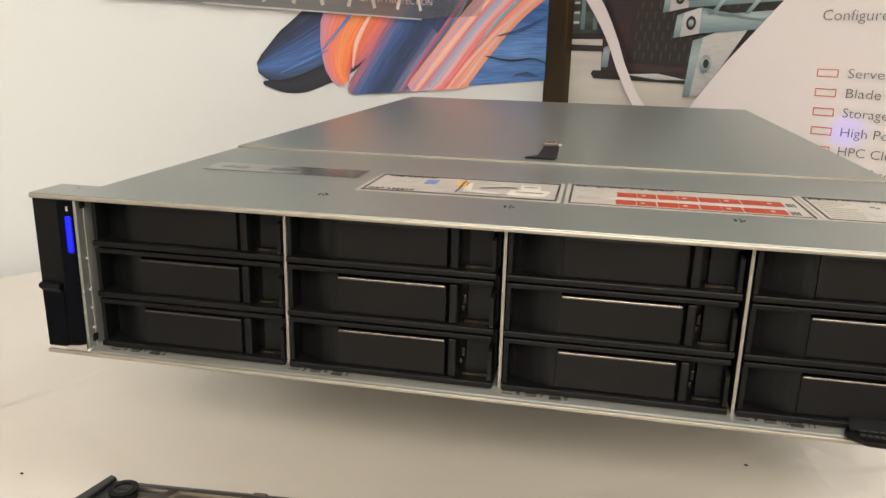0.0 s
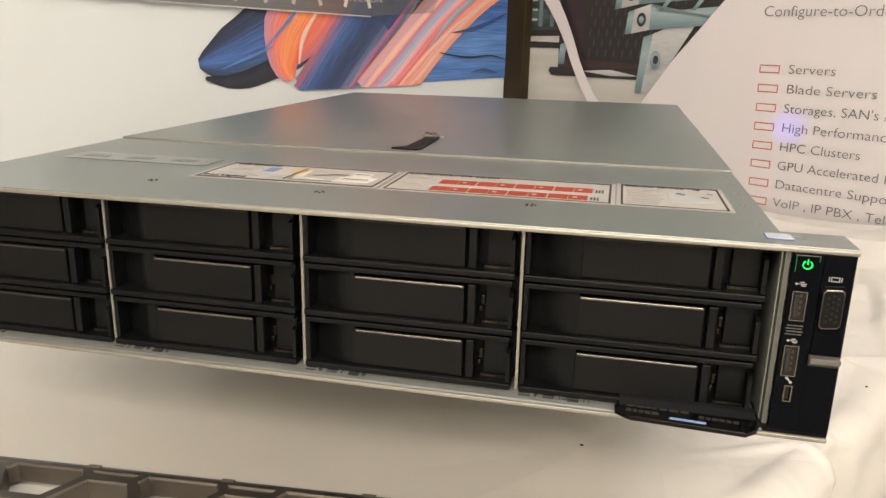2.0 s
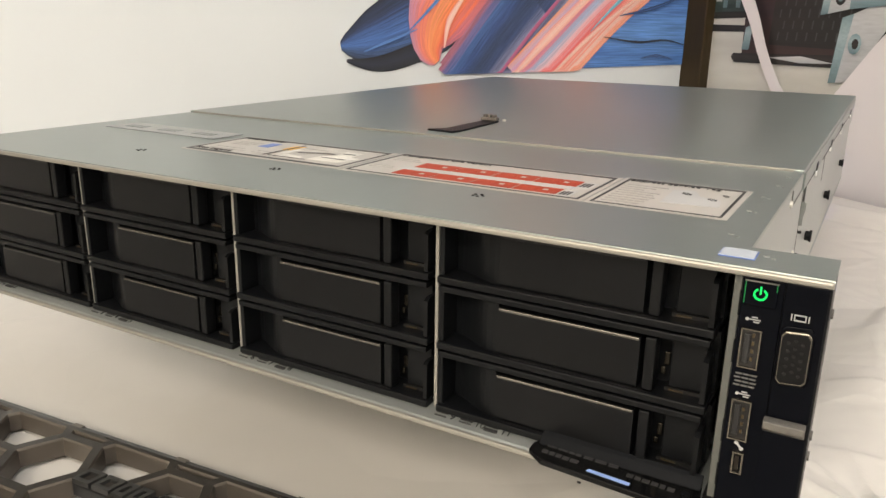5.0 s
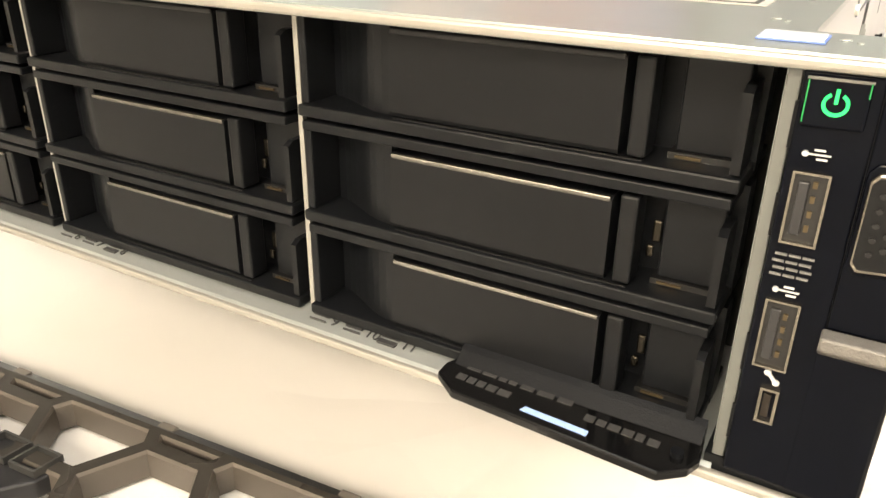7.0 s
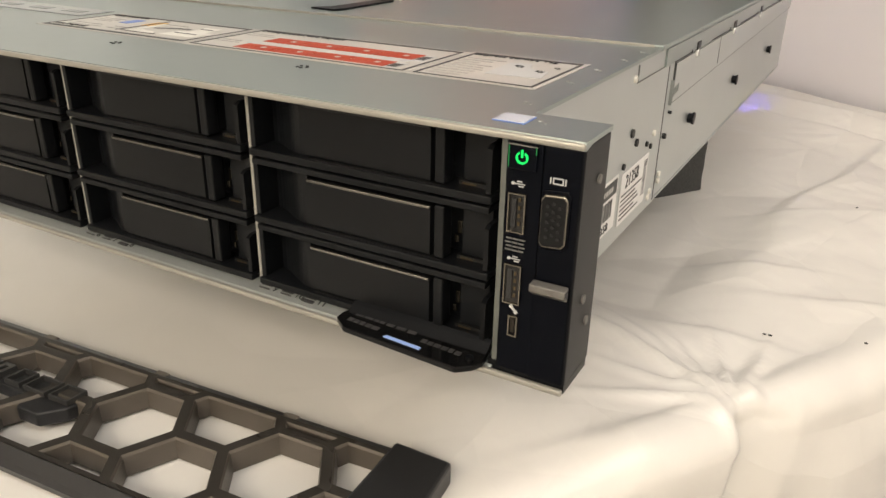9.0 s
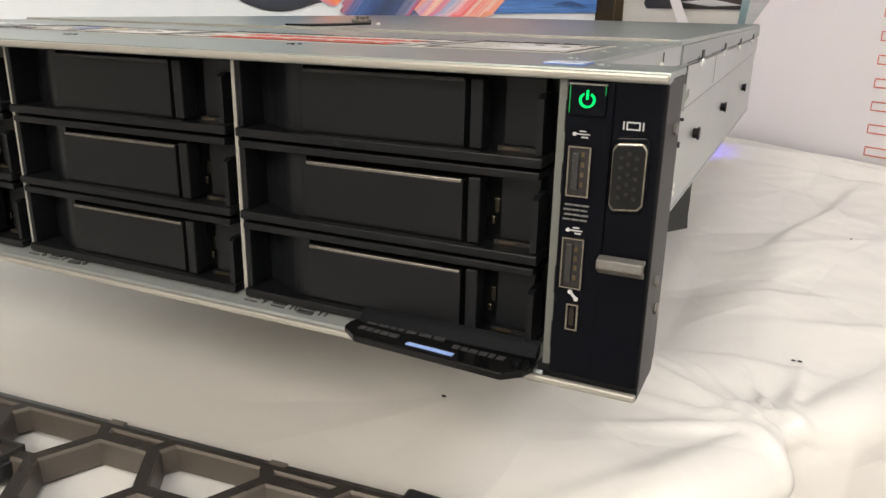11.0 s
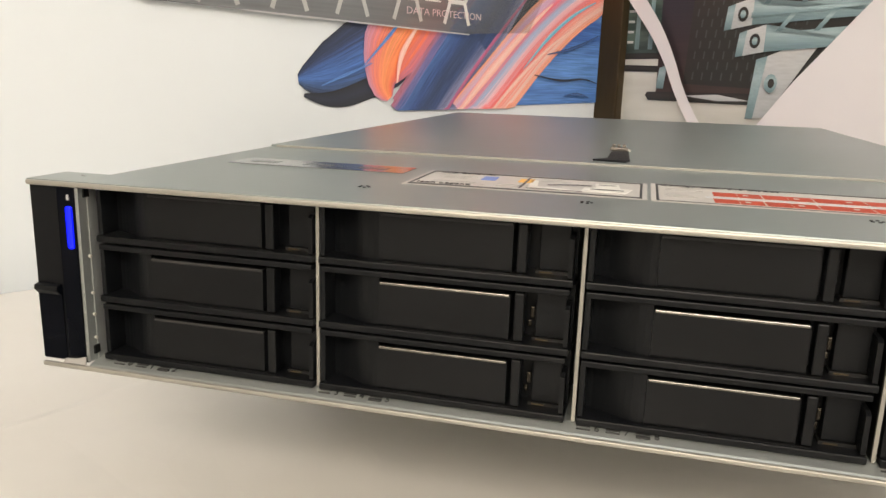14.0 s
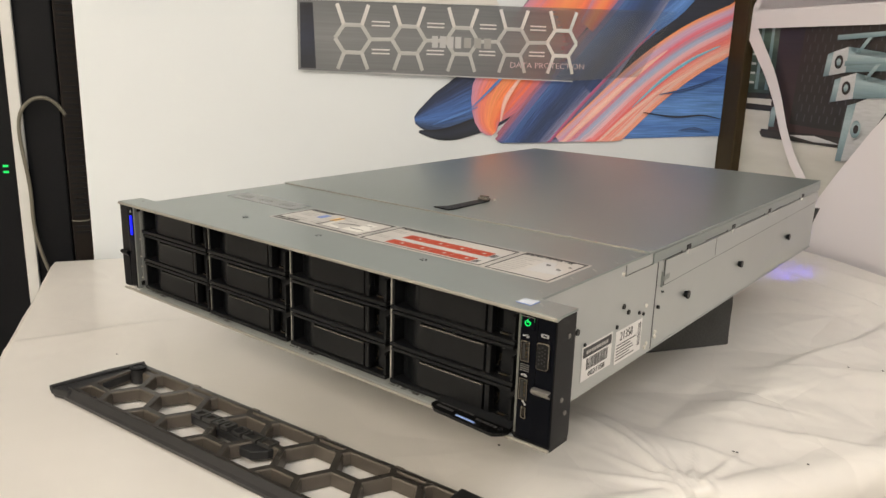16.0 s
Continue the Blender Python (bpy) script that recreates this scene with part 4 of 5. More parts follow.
    part("bay_side", bm, STEEL, server, "punched steel side strip")
    for z in (0.9945, 0.9225):
        part("bracket_hole", box(-0.2164, -0.2155, 0.0005, 0.0040, z - 0.002, z + 0.002), RECESS, server)
    for z in (0.966, 0.949, 0.939, 0.928):
        part("bracket_rivet", cyl((-0.2158, 0.0022, z), 0.0007, 0.0012, "x", seg=10), BRIGHT, server)
    part("bay_back", box(-0.2145, 0.2145, 0.05, 0.052, 0.915, 0.998), RECESS, server)


chassis()


BRASSDULL = mat("dull_brass", (0.022, 0.017, 0.012), 0.45, 0.5)
BRASSLINE = mat("brass_strip", (0.12, 0.09, 0.05), 0.35, 0.8, 0.3, 400)
TONGUE = mat("grey_port_tongue", (0.022, 0.022, 0.023), 0.3, 0.1, 0.2, 300)


def ear_right():
    ear = part("control_panel", box(0.2180, 0.2410, -0.0022, 0.0205, 0.9168, 0.9982, 0.0006), BLACK, server, "black control panel with ports")
    part("panel_face", box(0.2178, 0.2290, -0.0030, -0.0020, 0.9175, 0.9972, 0.0003), GLOSS, ear)
    part("panel_face", box(0.2292, 0.2404, -0.0030, -0.0020, 0.9535, 0.9972, 0.0003), GLOSS, ear)
    # power button
    part("power_button", box(0.2185, 0.2275, -0.0040, -0.0030, 0.9885, 0.9968, 0.0005), GLOSS, ear)
    bm = box(0.2187, 0.2189, -0.0042, -0.0038, 0.9893, 0.9960)
    box(0.2271, 0.2273, -0.0042, -0.0038, 0.9940, 0.9964, 0, bm)
    part("button_rim", bm, glow("dim_green_rim", (0.0, 0.5, 0.10), 0.25), ear, "faintly lit green rim")
    part("button_bezel", box(0.2185, 0.2275, -0.0042, -0.0038, 0.9962, 0.9966), LEVER, ear)
    part("power_ring", ring((0.223, -0.0043, 0.9926), 0.0014, 0.0019, 0.0006, "y", 120, 420), LED_G, ear, "lit green power symbol")
    part("power_mark", box(0.22275, 0.22325, -0.0046, -0.0040, 0.9927, 0.9950), LED_G, ear)
    for z0, z1 in ((0.968, 0.981), (0.943, 0.957)):
        bm = box(0.2192, 0.2196, -0.0040, 0.002, z0, z1)
        box(0.2244, 0.2248, -0.0040, 0.002, z0, z1, 0, bm)
        box(0.2196, 0.2244, -0.0040, 0.002, z0, z0 + 0.0004, 0, bm)
        box(0.2196, 0.2244, -0.0040, 0.002, z1 - 0.0004, z1, 0, bm)
        usb = part("usb_port", bm, CHROME, ear, "metal port shell")
        part("port_well", box(0.2196, 0.2244, -0.0031, -0.0028, z0 + 0.0004, z1 - 0.0004), PORT, usb)
        part("port_tongue", box(0.2203, 0.2219, -0.0038, -0.0031, z0 + 0.0018, z1 - 0.0018, 0.0002), TONGUE, usb)
        for k in range(4):
            z = z0 + 0.0025 + k * 0.0026
            part("port_contact", box(0.2224, 0.2231, -0.0035, -0.0030, z, z + 0.0012), BRASSLINE, usb)
        # trident mark
        zz = z1 + (0.0030 if z1 > 0.97 else 0.0019)
        bm = box(0.2202, 0.2240, -0.0034, -0.0030, zz - 0.00012, zz + 0.00012)
        cyl((0.2203, -0.0032, zz), 0.0005, 0.0005, "y", bm, 10)
        box(0.2215, 0.2231, -0.0034, -0.0030, zz + 0.0006, zz + 0.0009, 0, bm)
        box(0.2220, 0.2236, -0.0034, -0.0030, zz - 0.0009, zz - 0.0006, 0, bm)
        part("port_symbol", bm, WHITEPRINT, ear)
    for k in range(4):
        z = 0.9616 + k * 0.0013
        for j in range(3):
            x = 0.2188 + j * 0.0021 + (k % 2) * 0.0003
            part("vent_slot", box(x, x + 0.0018, -0.0034, -0.0029, z, z + 0.0004), VENTGREY, ear)
    # service port and spanner mark
    bm = box(0.2214, 0.2219, -0.004, 0.001, 0.9312, 0.9388)
    box(0.2241, 0.2246, -0.004, 0.001, 0.9312, 0.9388, 0, bm)
    box(0.2219, 0.2241, -0.004, 0.001, 0.9312, 0.9317, 0, bm)
    box(0.2219, 0.2241, -0.004, 0.001, 0.9383, 0.9388, 0, bm)
    part("micro_port", bm, CHROME, ear)
    part("micro_tongue", box(0.2222, 0.2234, -0.0036, -0.0029, 0.9325, 0.9375), BRASSDULL, ear)
    bm = box(-0.0003, 0.0003, -0.0034, -0.0030, -0.0012, 0.0012)
    bm.transform(pose(0.2228, 0, 0.9410, 0, -40, 0))
    cyl((0.2220, -0.0032, 0.9419), 0.0006, 0.0005, "y", bm, 10)
    cyl((0.2236, -0.0032, 0.9401), 0.0006, 0.0005, "y", bm, 10)
    part("spanner_symbol", bm, WHITEPRINT, ear)
    # display port
    def dshape(k):
        return [(0.2340 + sx * k, 0.9745 + sz * k) for sx, sz in ((-0.0030, -0.0088), (0.0030, -0.0082), (0.0040, -0.0070), (0.0040, 0.0074), (0.0030, 0.0088), (-0.0030, 0.0084), (-0.0040, 0.0070), (-0.0040, -0.0074))]
    part("display_port_bed", prism(dshape(1.14), -0.0036, -0.0025, "y", bevel=0.0004), GLOSS, ear)
    part("display_port_shell", prism(dshape(1.0), -0.0050, -0.0025, "y", bevel=0.0004), CHROME, ear, "metal display port shell")
    part("display_port_face", prism(dshape(0.92), -0.0052, -0.0045, "y"), mat("port_face_black", (0.0055, 0.0055, 0.006), 0.45, spec=0.2), ear)
    for r in range(3):
        for k in range(5):
            part("pin_hole", cyl((0.2322 + r * 0.0018, -0.0054, 0.9695 + k * 0.0025 + (r % 2) * 0.001), 0.0005, 0.0004, "y", None, 8), RECESS, ear)
    bm = box(0.2324, 0.2356, -0.0034, -0.0030, 0.9860, 0.9863)
    box(0.2324, 0.2356, -0.0034, -0.0030, 0.9877, 0.9880, 0, bm)
    box(0.2324, 0.2327, -0.0034, -0.0030, 0.9863, 0.9877, 0, bm)
    box(0.2353, 0.2356, -0.0034, -0.0030, 0.9863, 0.9877, 0, bm)
    box(0.2316, 0.2319, -0.0034, -0.0030, 0.9860, 0.9880, 0, bm)
    box(0.2361, 0.2364, -0.0034, -0.0030, 0.9860, 0.9880, 0, bm)
    part("display_symbol", bm, WHITEPRINT, ear)
    # rack latch lever
    lev = part("rack_latch", prism([(-0.0030, 0.9175), (-0.0030, 0.9490), (-0.0062, 0.9515), (-0.0060, 0.9525), (-0.0020, 0.9530), (-0.0020, 0.9175)], 0.2288, 0.2402, "x"), GLOSS, ear)
    part("latch_grip", prism([(-0.0036, 0.9485), (-0.0068, 0.9508), (-0.0066, 0.9532), (-0.0030, 0.9536)], 0.2286, 0.2400, "x", bevel=0.0004), LEVER, lev, "worn grey grip edge")
    ear.scale.x, ear.location.x = 1.055, 0.2190 - 0.2178 * 1.055
    part("panel_foot", box(0.2182, 0.2408, -0.0017, 0.0195, 0.9136, 0.9167), BLACK, ear)
    for y, z in ((0.012, 0.985), (0.008, 0.945), (0.013, 0.935)):
        part("ear_screw", cyl((0.2412, y, z), 0.0016, 0.001, "x", seg=12), LEVER, ear)


ear_right()


def ear_left():
    ear = part("status_panel", box(-0.2410, -0.2172, -0.0022, 0.0205, 0.9168, 0.9982, 0.0006), BLACK, server, "black status panel with a blue light")
    part("panel_face", box(-0.2265, -0.2180, -0.0030, -0.0020, 0.9200, 0.9972, 0.0003), GLOSS, ear)
    part("status_light", box(-0.2221, -0.2189, -0.0038, -0.0028, 0.9700, 0.9890, 0.0009), LED_B, ear, "lit blue status bar")
    bm = cyl((-0.2207, -0.0032, 0.9935), 0.0006, 0.0006, "y", seg=10)
    box(-0.2213, -0.2201, -0.0034, -0.0030, 0.9916, 0.9928, 0, bm)
    part("status_symbol", bm, WHITEPRINT, ear)
    lev = part("rack_latch", prism([(-0.0026, 0.9175), (-0.0030, 0.9480), (-0.0054, 0.9505), (-0.0052, 0.9522), (-0.0020, 0.9530), (-0.0020, 0.9175)], -0.2404, -0.2280, "x"), GLOSS, ear)
    part("latch_grip", prism([(-0.0034, 0.9480), (-0.0058, 0.9505), (-0.0056, 0.9526), (-0.0030, 0.9532)], -0.2402, -0.2282, "x", bevel=0.0004), BLACK, lev)
    part("loose_tape", prism([(-0.2290, 0.9165), (-0.2170, 0.9168), (-0.2168, 0.9205), (-0.2215, 0.9192), (-0.2275, 0.9188)], -0.0045, -0.0038, "y"), LABELG, ear, "loose scrap of clear tape")


ear_left()


# pale metal tone paints the gleam that light leaves on some handle edges
gleam_edge = mat("handle_edge_gleam", (0.22, 0.21, 0.19), 0.24, 0.95, 0.3, 900)


def tray(x0, ztop, height, edge, top_row=False):
    """One hot-swap drive tray, its cell's upper left corner at x0, ztop."""
    w, h = 0.1044, height
    z0 = ztop - h
    bm = box(x0, x0 + w - 0.0012, 0.0020, 0.03, z0, z0 + 0.0029, 0.0005)            # lower ledge
    box(x0 + 0.0004, x0 + w - 0.0022, 0.0028, 0.03, z0 + h - 0.0024, z0 + h, 0.0004, bm)  # upper rail
    box(x0 + 0.0002, x0 + 0.0024, 0.0036, 0.03, z0 + 0.0029, z0 + h - 0.0024, 0.0004, bm)  # post
    box(x0 + 0.001, x0 + w - 0.001, 0.0155, 0.022, z0 + 0.001, z0 + h - 0.001, 0, bm)  # back of the recess
    t = part("drive_tray", bm, CARRIER, server, "black drive tray")
    # groove along the ledge
    part("ledge_groove", box(x0 + 0.027, x0 + w - 0.020, 0.0034, 0.0041, z0 + 0.0027, z0 + 0.0031), RECESS, t)
    # wide handle with a finger scoop beside it; the top edge's gleam is in its colour
    hz0, hz1 = z0 + 0.0030, z0 + h - (0.0036 if top_row else 0.0046)
    xa, xb = x0 + 0.0254, x0 + 0.0794
    arc = [(x0 + 0.0025 + (xa - x0 - 0.0026) * k / 9, 0.0142 - 0.0090 * math.sin(k / 9 * math.pi / 2) ** 1.6) for k in range(10)]
    part("finger_scoop", prism(arc + [(xa - 0.0001, 0.0154), (x0 + 0.0025, 0.0154)], z0 + 0.0030, z0 + h - 0.0025), CARRIER, t)
    bm = prism([(0.0043, hz0 + 0.0003), (0.0040, hz0 + 0.0012), (0.0042, hz1 - 0.0006), (0.0050, hz1), (0.0090, hz1 + 0.0004), (0.0154, hz1 + 0.0018), (0.0154, hz0)], xa, xb, "x")
    part("tray_handle", bm, HANDLE, t)
    part("handle_edge", box(xa + 0.0003, xb - 0.0003, 0.0039, 0.0052, hz1 - 0.0011, hz1 + 0.0002, 0.0004), edge, t, "handle edge with its gleam set by colour")
    # upright release bar, standing free of the handle
    bar = box(x0 + 0.0812, x0 + 0.0850, 0.0036, 0.0100, z0 + 0.0034, z0 + h - 0.0034, 0.0006)
    part("release_bar", bar, HANDLE, t)
    # sprung release face with its coil, contact strip and stop
    part("release_face", box(x0 + 0.0890, x0 + 0.1008, 0.0098, 0.0149, z0 + 0.0042, z0 + h - 0.0030, 0.0004), CARRIER, t)
    part("release_slot", box(x0 + 0.0880, x0 + 0.1008, 0.0085, 0.0150, z0 + 0.0029, z0 + 0.0042), RECESS, t)
    if edge is gleam_edge:
        bm = box(x0 + 0.0866, x0 + 0.0884, 0.0108, 0.0118, z0 + 0.0112, z0 + 0.0160, 0.0004)
        box(x0 + 0.0858, x0 + 0.0874, 0.0102, 0.0114, z0 + 0.0078, z0 + 0.0106, 0.0005, bm)
        part("release_spring", bm, SPRING, t, "dull metal release spring")
    stop = [(0.0030, z0 + 0.0034), (0.0030, z0 + h - 0.0078), (0.0052, z0 + h - 0.0066), (0.0120, z0 + h - 0.0066), (0.0120, z0 + 0.0034)]
    part("release_stop", prism(stop, x0 + 0.1008, x0 + 0.1026, "x"), HANDLE, t)
    part("spring_contact", box(x0 + 0.0895, x0 + 0.0945, 0.0080, 0.0086, z0 + 0.0033, z0 + 0.0038), BRASSLINE, t, "thin brass strip")
    return t


SPRING = mat("dull_spring_metal", (0.040, 0.035, 0.027), 0.26, 0.9, 0.3, 600)
PITCH = 0.02740
# the same edge without the painted gleam, for the first column
DIMEDGE = mat("handle_edge_dim", (0.035, 0.034, 0.033), 0.35, 0.3, 0.3, 900)
COLUMNS = (-0.2120, -0.1065, 0.0014, 0.1087)
TRAYTOP = 0.9990
# top row edges are blackened as shade under the cover lip
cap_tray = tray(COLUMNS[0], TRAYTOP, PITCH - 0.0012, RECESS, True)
dull = tray(COLUMNS[0], TRAYTOP - PITCH, PITCH - 0.0012, DIMEDGE)
bright_edged = tray(COLUMNS[1], TRAYTOP - PITCH, PITCH - 0.0012, gleam_edge)
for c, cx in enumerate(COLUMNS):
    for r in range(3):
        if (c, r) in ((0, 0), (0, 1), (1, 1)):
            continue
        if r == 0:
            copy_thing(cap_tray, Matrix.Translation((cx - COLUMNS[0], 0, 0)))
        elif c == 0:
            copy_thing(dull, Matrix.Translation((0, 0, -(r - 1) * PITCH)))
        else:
            copy_thing(bright_edged, Matrix.Translation((cx - COLUMNS[1], 0, -(r - 1) * PITCH)))

# bay numbers on the lip
face = Matrix(((1, 0, 0, 0), (0, 0.97, -0.25, 0), (0, 0.25, 0.97, 0), (0, 0, 0, 1)))
for c, cx in enumerate((-0.2035, -0.1035, 0.0045, 0.1118)):
    for r in range(3):
        x = cx + r * 0.0113
        for k in range(3):
            y = 0.0001 + 0.0019 * k
            z = 0.91680 + 0.25 * (y + 0.0003)
            if k == 2 - r:
                part("bay_mark", box(x - 0.0027, x + 0.0027, y, y + 0.0018, z, z + 0.0006), DARKPRINT, server)
            else:
                part("bay_mark_line", box(x - 0.0027, x + 0.0027, y + 0.0007, y + 0.0011, z, z + 0.0005), GREYPRINT, server)
        words(str(c * 3 + r), Matrix.Translation((x + 0.0040, 0.0006, 0.91715)) @ face, 0.0046, DARKPRINT, server, "bay_number")


def pull_tag():
    """Black information tag slid out under the last column."""
    t = part("information_tag", prism([(0.1555, 0.004), (0.2140, 0.004), (0.2150, -0.0050), (0.2135, -0.0090), (0.2085, -0.0135), (0.1600, -0.0105), (0.1535, -0.0055), (0.1533, -0.0010)], 0.9166, 0.9190, "z", bevel=0.0005), TAGBLACK, server, "glossy black pull-out tag")
    part("tag_back", prism([(0.004, 0.9190), (-0.0005, 0.9190), (0.0025, 0.9215), (0.004, 0.9225)], 0.1555, 0.2140, "x"), BLACK, t)
    part("tag_stripe", prism([(0.1768, -0.0092), (0.1925, -0.0102), (0.1925, -0.0086), (0.1775, -0.0077)], 0.9190, 0.9193, "z"), BADGEBLUE, t, "pale blue stripe")
    for x0, x1, y0, y1 in ((0.1590, 0.1625, -0.0010, 0.0016), (0.1632, 0.1668, -0.0012, 0.0014), (0.1675, 0.1695, -0.0014, 0.0012), (0.1701, 0.1721, -0.0015, 0.0011), (0.1732, 0.1765, -0.0017, 0.0009), (0.1775, 0.1815, -0.0019, 0.0007), (0.1825, 0.1860, -0.0021, 0.0005),
                           (0.1585, 0.1608, -0.0058, -0.0036), (0.1614, 0.1634, -0.0060, -0.0038), (0.1640, 0.1660, -0.0062, -0.0040), (0.1666, 0.1690, -0.0064, -0.0042), (0.1696, 0.1726, -0.0066, -0.0044),
                           (0.1900, 0.1922, -0.0052, -0.0030), (0.1928, 0.1948, -0.0054, -0.0034), (0.1954, 0.1980, -0.0055, -0.0035), (0.1986, 0.2010, -0.0057, -0.0036), (0.2016, 0.2034, -0.0060, -0.0036), (0.2042, 0.2066, -0.0062, -0.0040)):
        part("tag_wordmark_bar", box(x0, x1, y0, y1, 0.9190, 0.91925), GREYPRINT, t)
    part("tag_end", cyl((0.2105, -0.0062, 0.9196), 0.0014, 0.0012, "z", seg=12), BLACK, t)


pull_tag()

# printed labels on the cover


def top_label(name, x0, x1, y0, y1, foot=1.0):
    lab = part(name, box(x0 - 0.0022, x1 + 0.0022, y0 - 0.0022, y1 + 0.0022, ZT + 0.0001, ZT + 0.0003), LABEL, server, "white printed diagram label")
    w, z0, z1 = 0.0011, ZT + 0.0003, ZT + 0.0005
    bm = box(x0, x1, y0, y0 + w * foot, z0, z1)
    box(x0, x1, y1 - w * 2.2, y1, z0, z1, 0, bm)
    box(x0, x0 + w, y0 + w * foot, y1 - w * 2.2, z0, z1, 0, bm)
    box(x1 - w, x1, y0 + w * foot, y1 - w * 2.2, z0, z1, 0, bm)
    part("label_frame", bm, DARKPRINT, lab)
    return lab


def ink(lab, material, *boxes, z=0.0):
    for b in boxes:
        part("label_print", box(*b, ZT + 0.0003 + z, ZT + 0.0005 + z), material, lab)


rnd = random.Random(5)
la = top_label("label", -0.084, 0.021, 0.054, 0.103, 2.4)
ink(la, BLUEPRINT, (-0.055, -0.048, 0.080, 0.0925))
ink(la, AMBERPRINT, (-0.037, -0.030, 0.080, 0.0925))
ink(la, LABELG, (-0.076, -0.058, 0.088, 0.089), (-0.076, -0.060, 0.084, 0.085), (-0.076, -0.062, 0.080, 0.081), (-0.027, -0.012, 0.089, 0.090), (-0.076, -0.05, 0.064, 0.065), (-0.045, -0.020, 0.064, 0.065), (-0.045, -0.025, 0.069, 0.070), (-0.076, -0.055, 0.069, 0.070))
part("label_diagram", prism([(-0.006, 0.064), (0.014, 0.064), (0.0165, 0.078), (0.011, 0.079), (0.010, 0.092), (-0.001, 0.092), (0.000, 0.078), (-0.005, 0.076)], ZT + 0.0003, ZT + 0.0005), LABELWHITE, la, "white cover drawing")
part("label_diagram", prism([(-0.030, 0.062), (-0.009, 0.062), (-0.012, 0.067), (-0.026, 0.070), (-0.028, 0.090), (-0.031, 0.090)], ZT + 0.0003, ZT + 0.0005), LABELWHITE, la, "white cover drawing")
part("label_diagram", prism([(-0.022, 0.075), (-0.008, 0.081), (-0.002, 0.081), (-0.002, 0.0826), (-0.0085, 0.0826), (-0.022, 0.0766)], ZT + 0.0006, ZT + 0.0007), DARKPRINT, la)
ink(la, GREYPRINT, (-0.0335, -0.0325, 0.060, 0.096), (-0.030, -0.005, 0.0605, 0.0612), (0.001, 0.009, 0.0855, 0.0863), (-0.002, 0.013, 0.0705, 0.0713), z=0.0003)
words("LED Behavior", Matrix.Translation((-0.079, 0.0965, ZT + 0.0007)), 0.0052, DARKPRINT, la)
words("Icon Legend", Matrix.Translation((-0.081, 0.0580, ZT + 0.0007)), 0.0052, DARKPRINT, la)
lb = top_label("label", 0.027, 0.146, 0.053, 0.106)
for row, (y0, y1, x0, x1) in enumerate(((0.0765, 0.0885, 0.052, 0.137), (0.0570, 0.0680, 0.051, 0.135))):
    n = 4
    step = (x1 - x0) / n
    for k in range(n):
        ym = y0 + (y1 - y0) * 0.52
        for xa, xb in ((x0 + k * step, x0 + (k + 0.5) * step - 0.0004), (x0 + (k + 0.5) * step, x0 + (k + 1) * step - 0.0008)):
            ink(lb, REDPRINT, (xa, xb, y0, ym - 0.0004), (xa, xb, ym, y1))
        xm = x0 + (k + 0.6) * step
        part("label_tick", box(xm, xm + 0.0022, (y0 + y1) / 2 - 0.0012, (y0 + y1) / 2 + 0.0012, ZT + 0.0005, ZT + 0.00065), LABEL, lb)
    ink(lb, WHITEPRINT, (x1 + 0.0003, x1 + 0.006, y0 - 0.002, y1 - 0.001))
    for k in range(3):
        part("label_tick", box(x1 + 0.0008 + 0.0016 * k, x1 + 0.0018 + 0.0016 * k, y0, y1 - 0.004, ZT + 0.0005, ZT + 0.00065), DARKPRINT, lb)
ink(lb, WHITEPRINT, (0.048, 0.137, 0.0695, 0.0750))
words("Configuration and Layout", Matrix.Translation((0.029, 0.0995, ZT + 0.0007)), 0.0052, DARKPRINT, lb)
ink(lb, LABELG, (0.031, 0.045, 0.092, 0.093), (0.031, 0.048, 0.088, 0.089), (0.031, 0.043, 0.071, 0.072), (0.031, 0.045, 0.067, 0.068))
lc = top_label("label", 0.151, 0.203, 0.053, 0.109)
words("Express Service Tag", Matrix.Translation((0.153, 0.1025, ZT + 0.0007)), 0.0050, DARKPRINT, lc)
for k in range(9):
    y = 0.058 + k * 0.0046
    ink(lc, LABELG, (0.154, 0.154 + rnd.uniform(0.010, 0.019), y, y + 0.0011))
part("label_diagram", prism([(0.176, 0.067), (0.199, 0.070), (0.197, 0.083), (0.188, 0.086), (0.184, 0.097), (0.175, 0.094)], ZT + 0.0003, ZT + 0.0005), WHITEPRINT, lc)
for x, y, s in ((0.180, 0.086, 0.0045), (0.192, 0.080, 0.004), (0.196, 0.091, 0.003)):
    bm = bmesh.new()
    for k in range(9):
        i, j = k % 3, k // 3
        if (k * 7) % 4:
            box(x + i * s / 3, x + (i + 0.8) * s / 3, y + j * s / 3, y + (j + 0.8) * s / 3, ZT + 0.0006, ZT + 0.0007, 0, bm)
    part("label_pattern", bm, DARKPRINT, lc)
for lab in (la, lb, lc):
    lab.location.x -= 0.0018
    lab.location.y += 0.0025
tag = part("service_tag", box(-0.196, -0.098, 0.088, 0.113, ZT + 0.0001, ZT + 0.0003), TAGFILM, server, "glossy dark service tag")
for k in range(3):
    part("tag_print", box(-0.188 + k * 0.031, -0.172 + k * 0.031, 0.097, 0.104, ZT + 0.0003, ZT + 0.0004), TAGPRINT, tag)

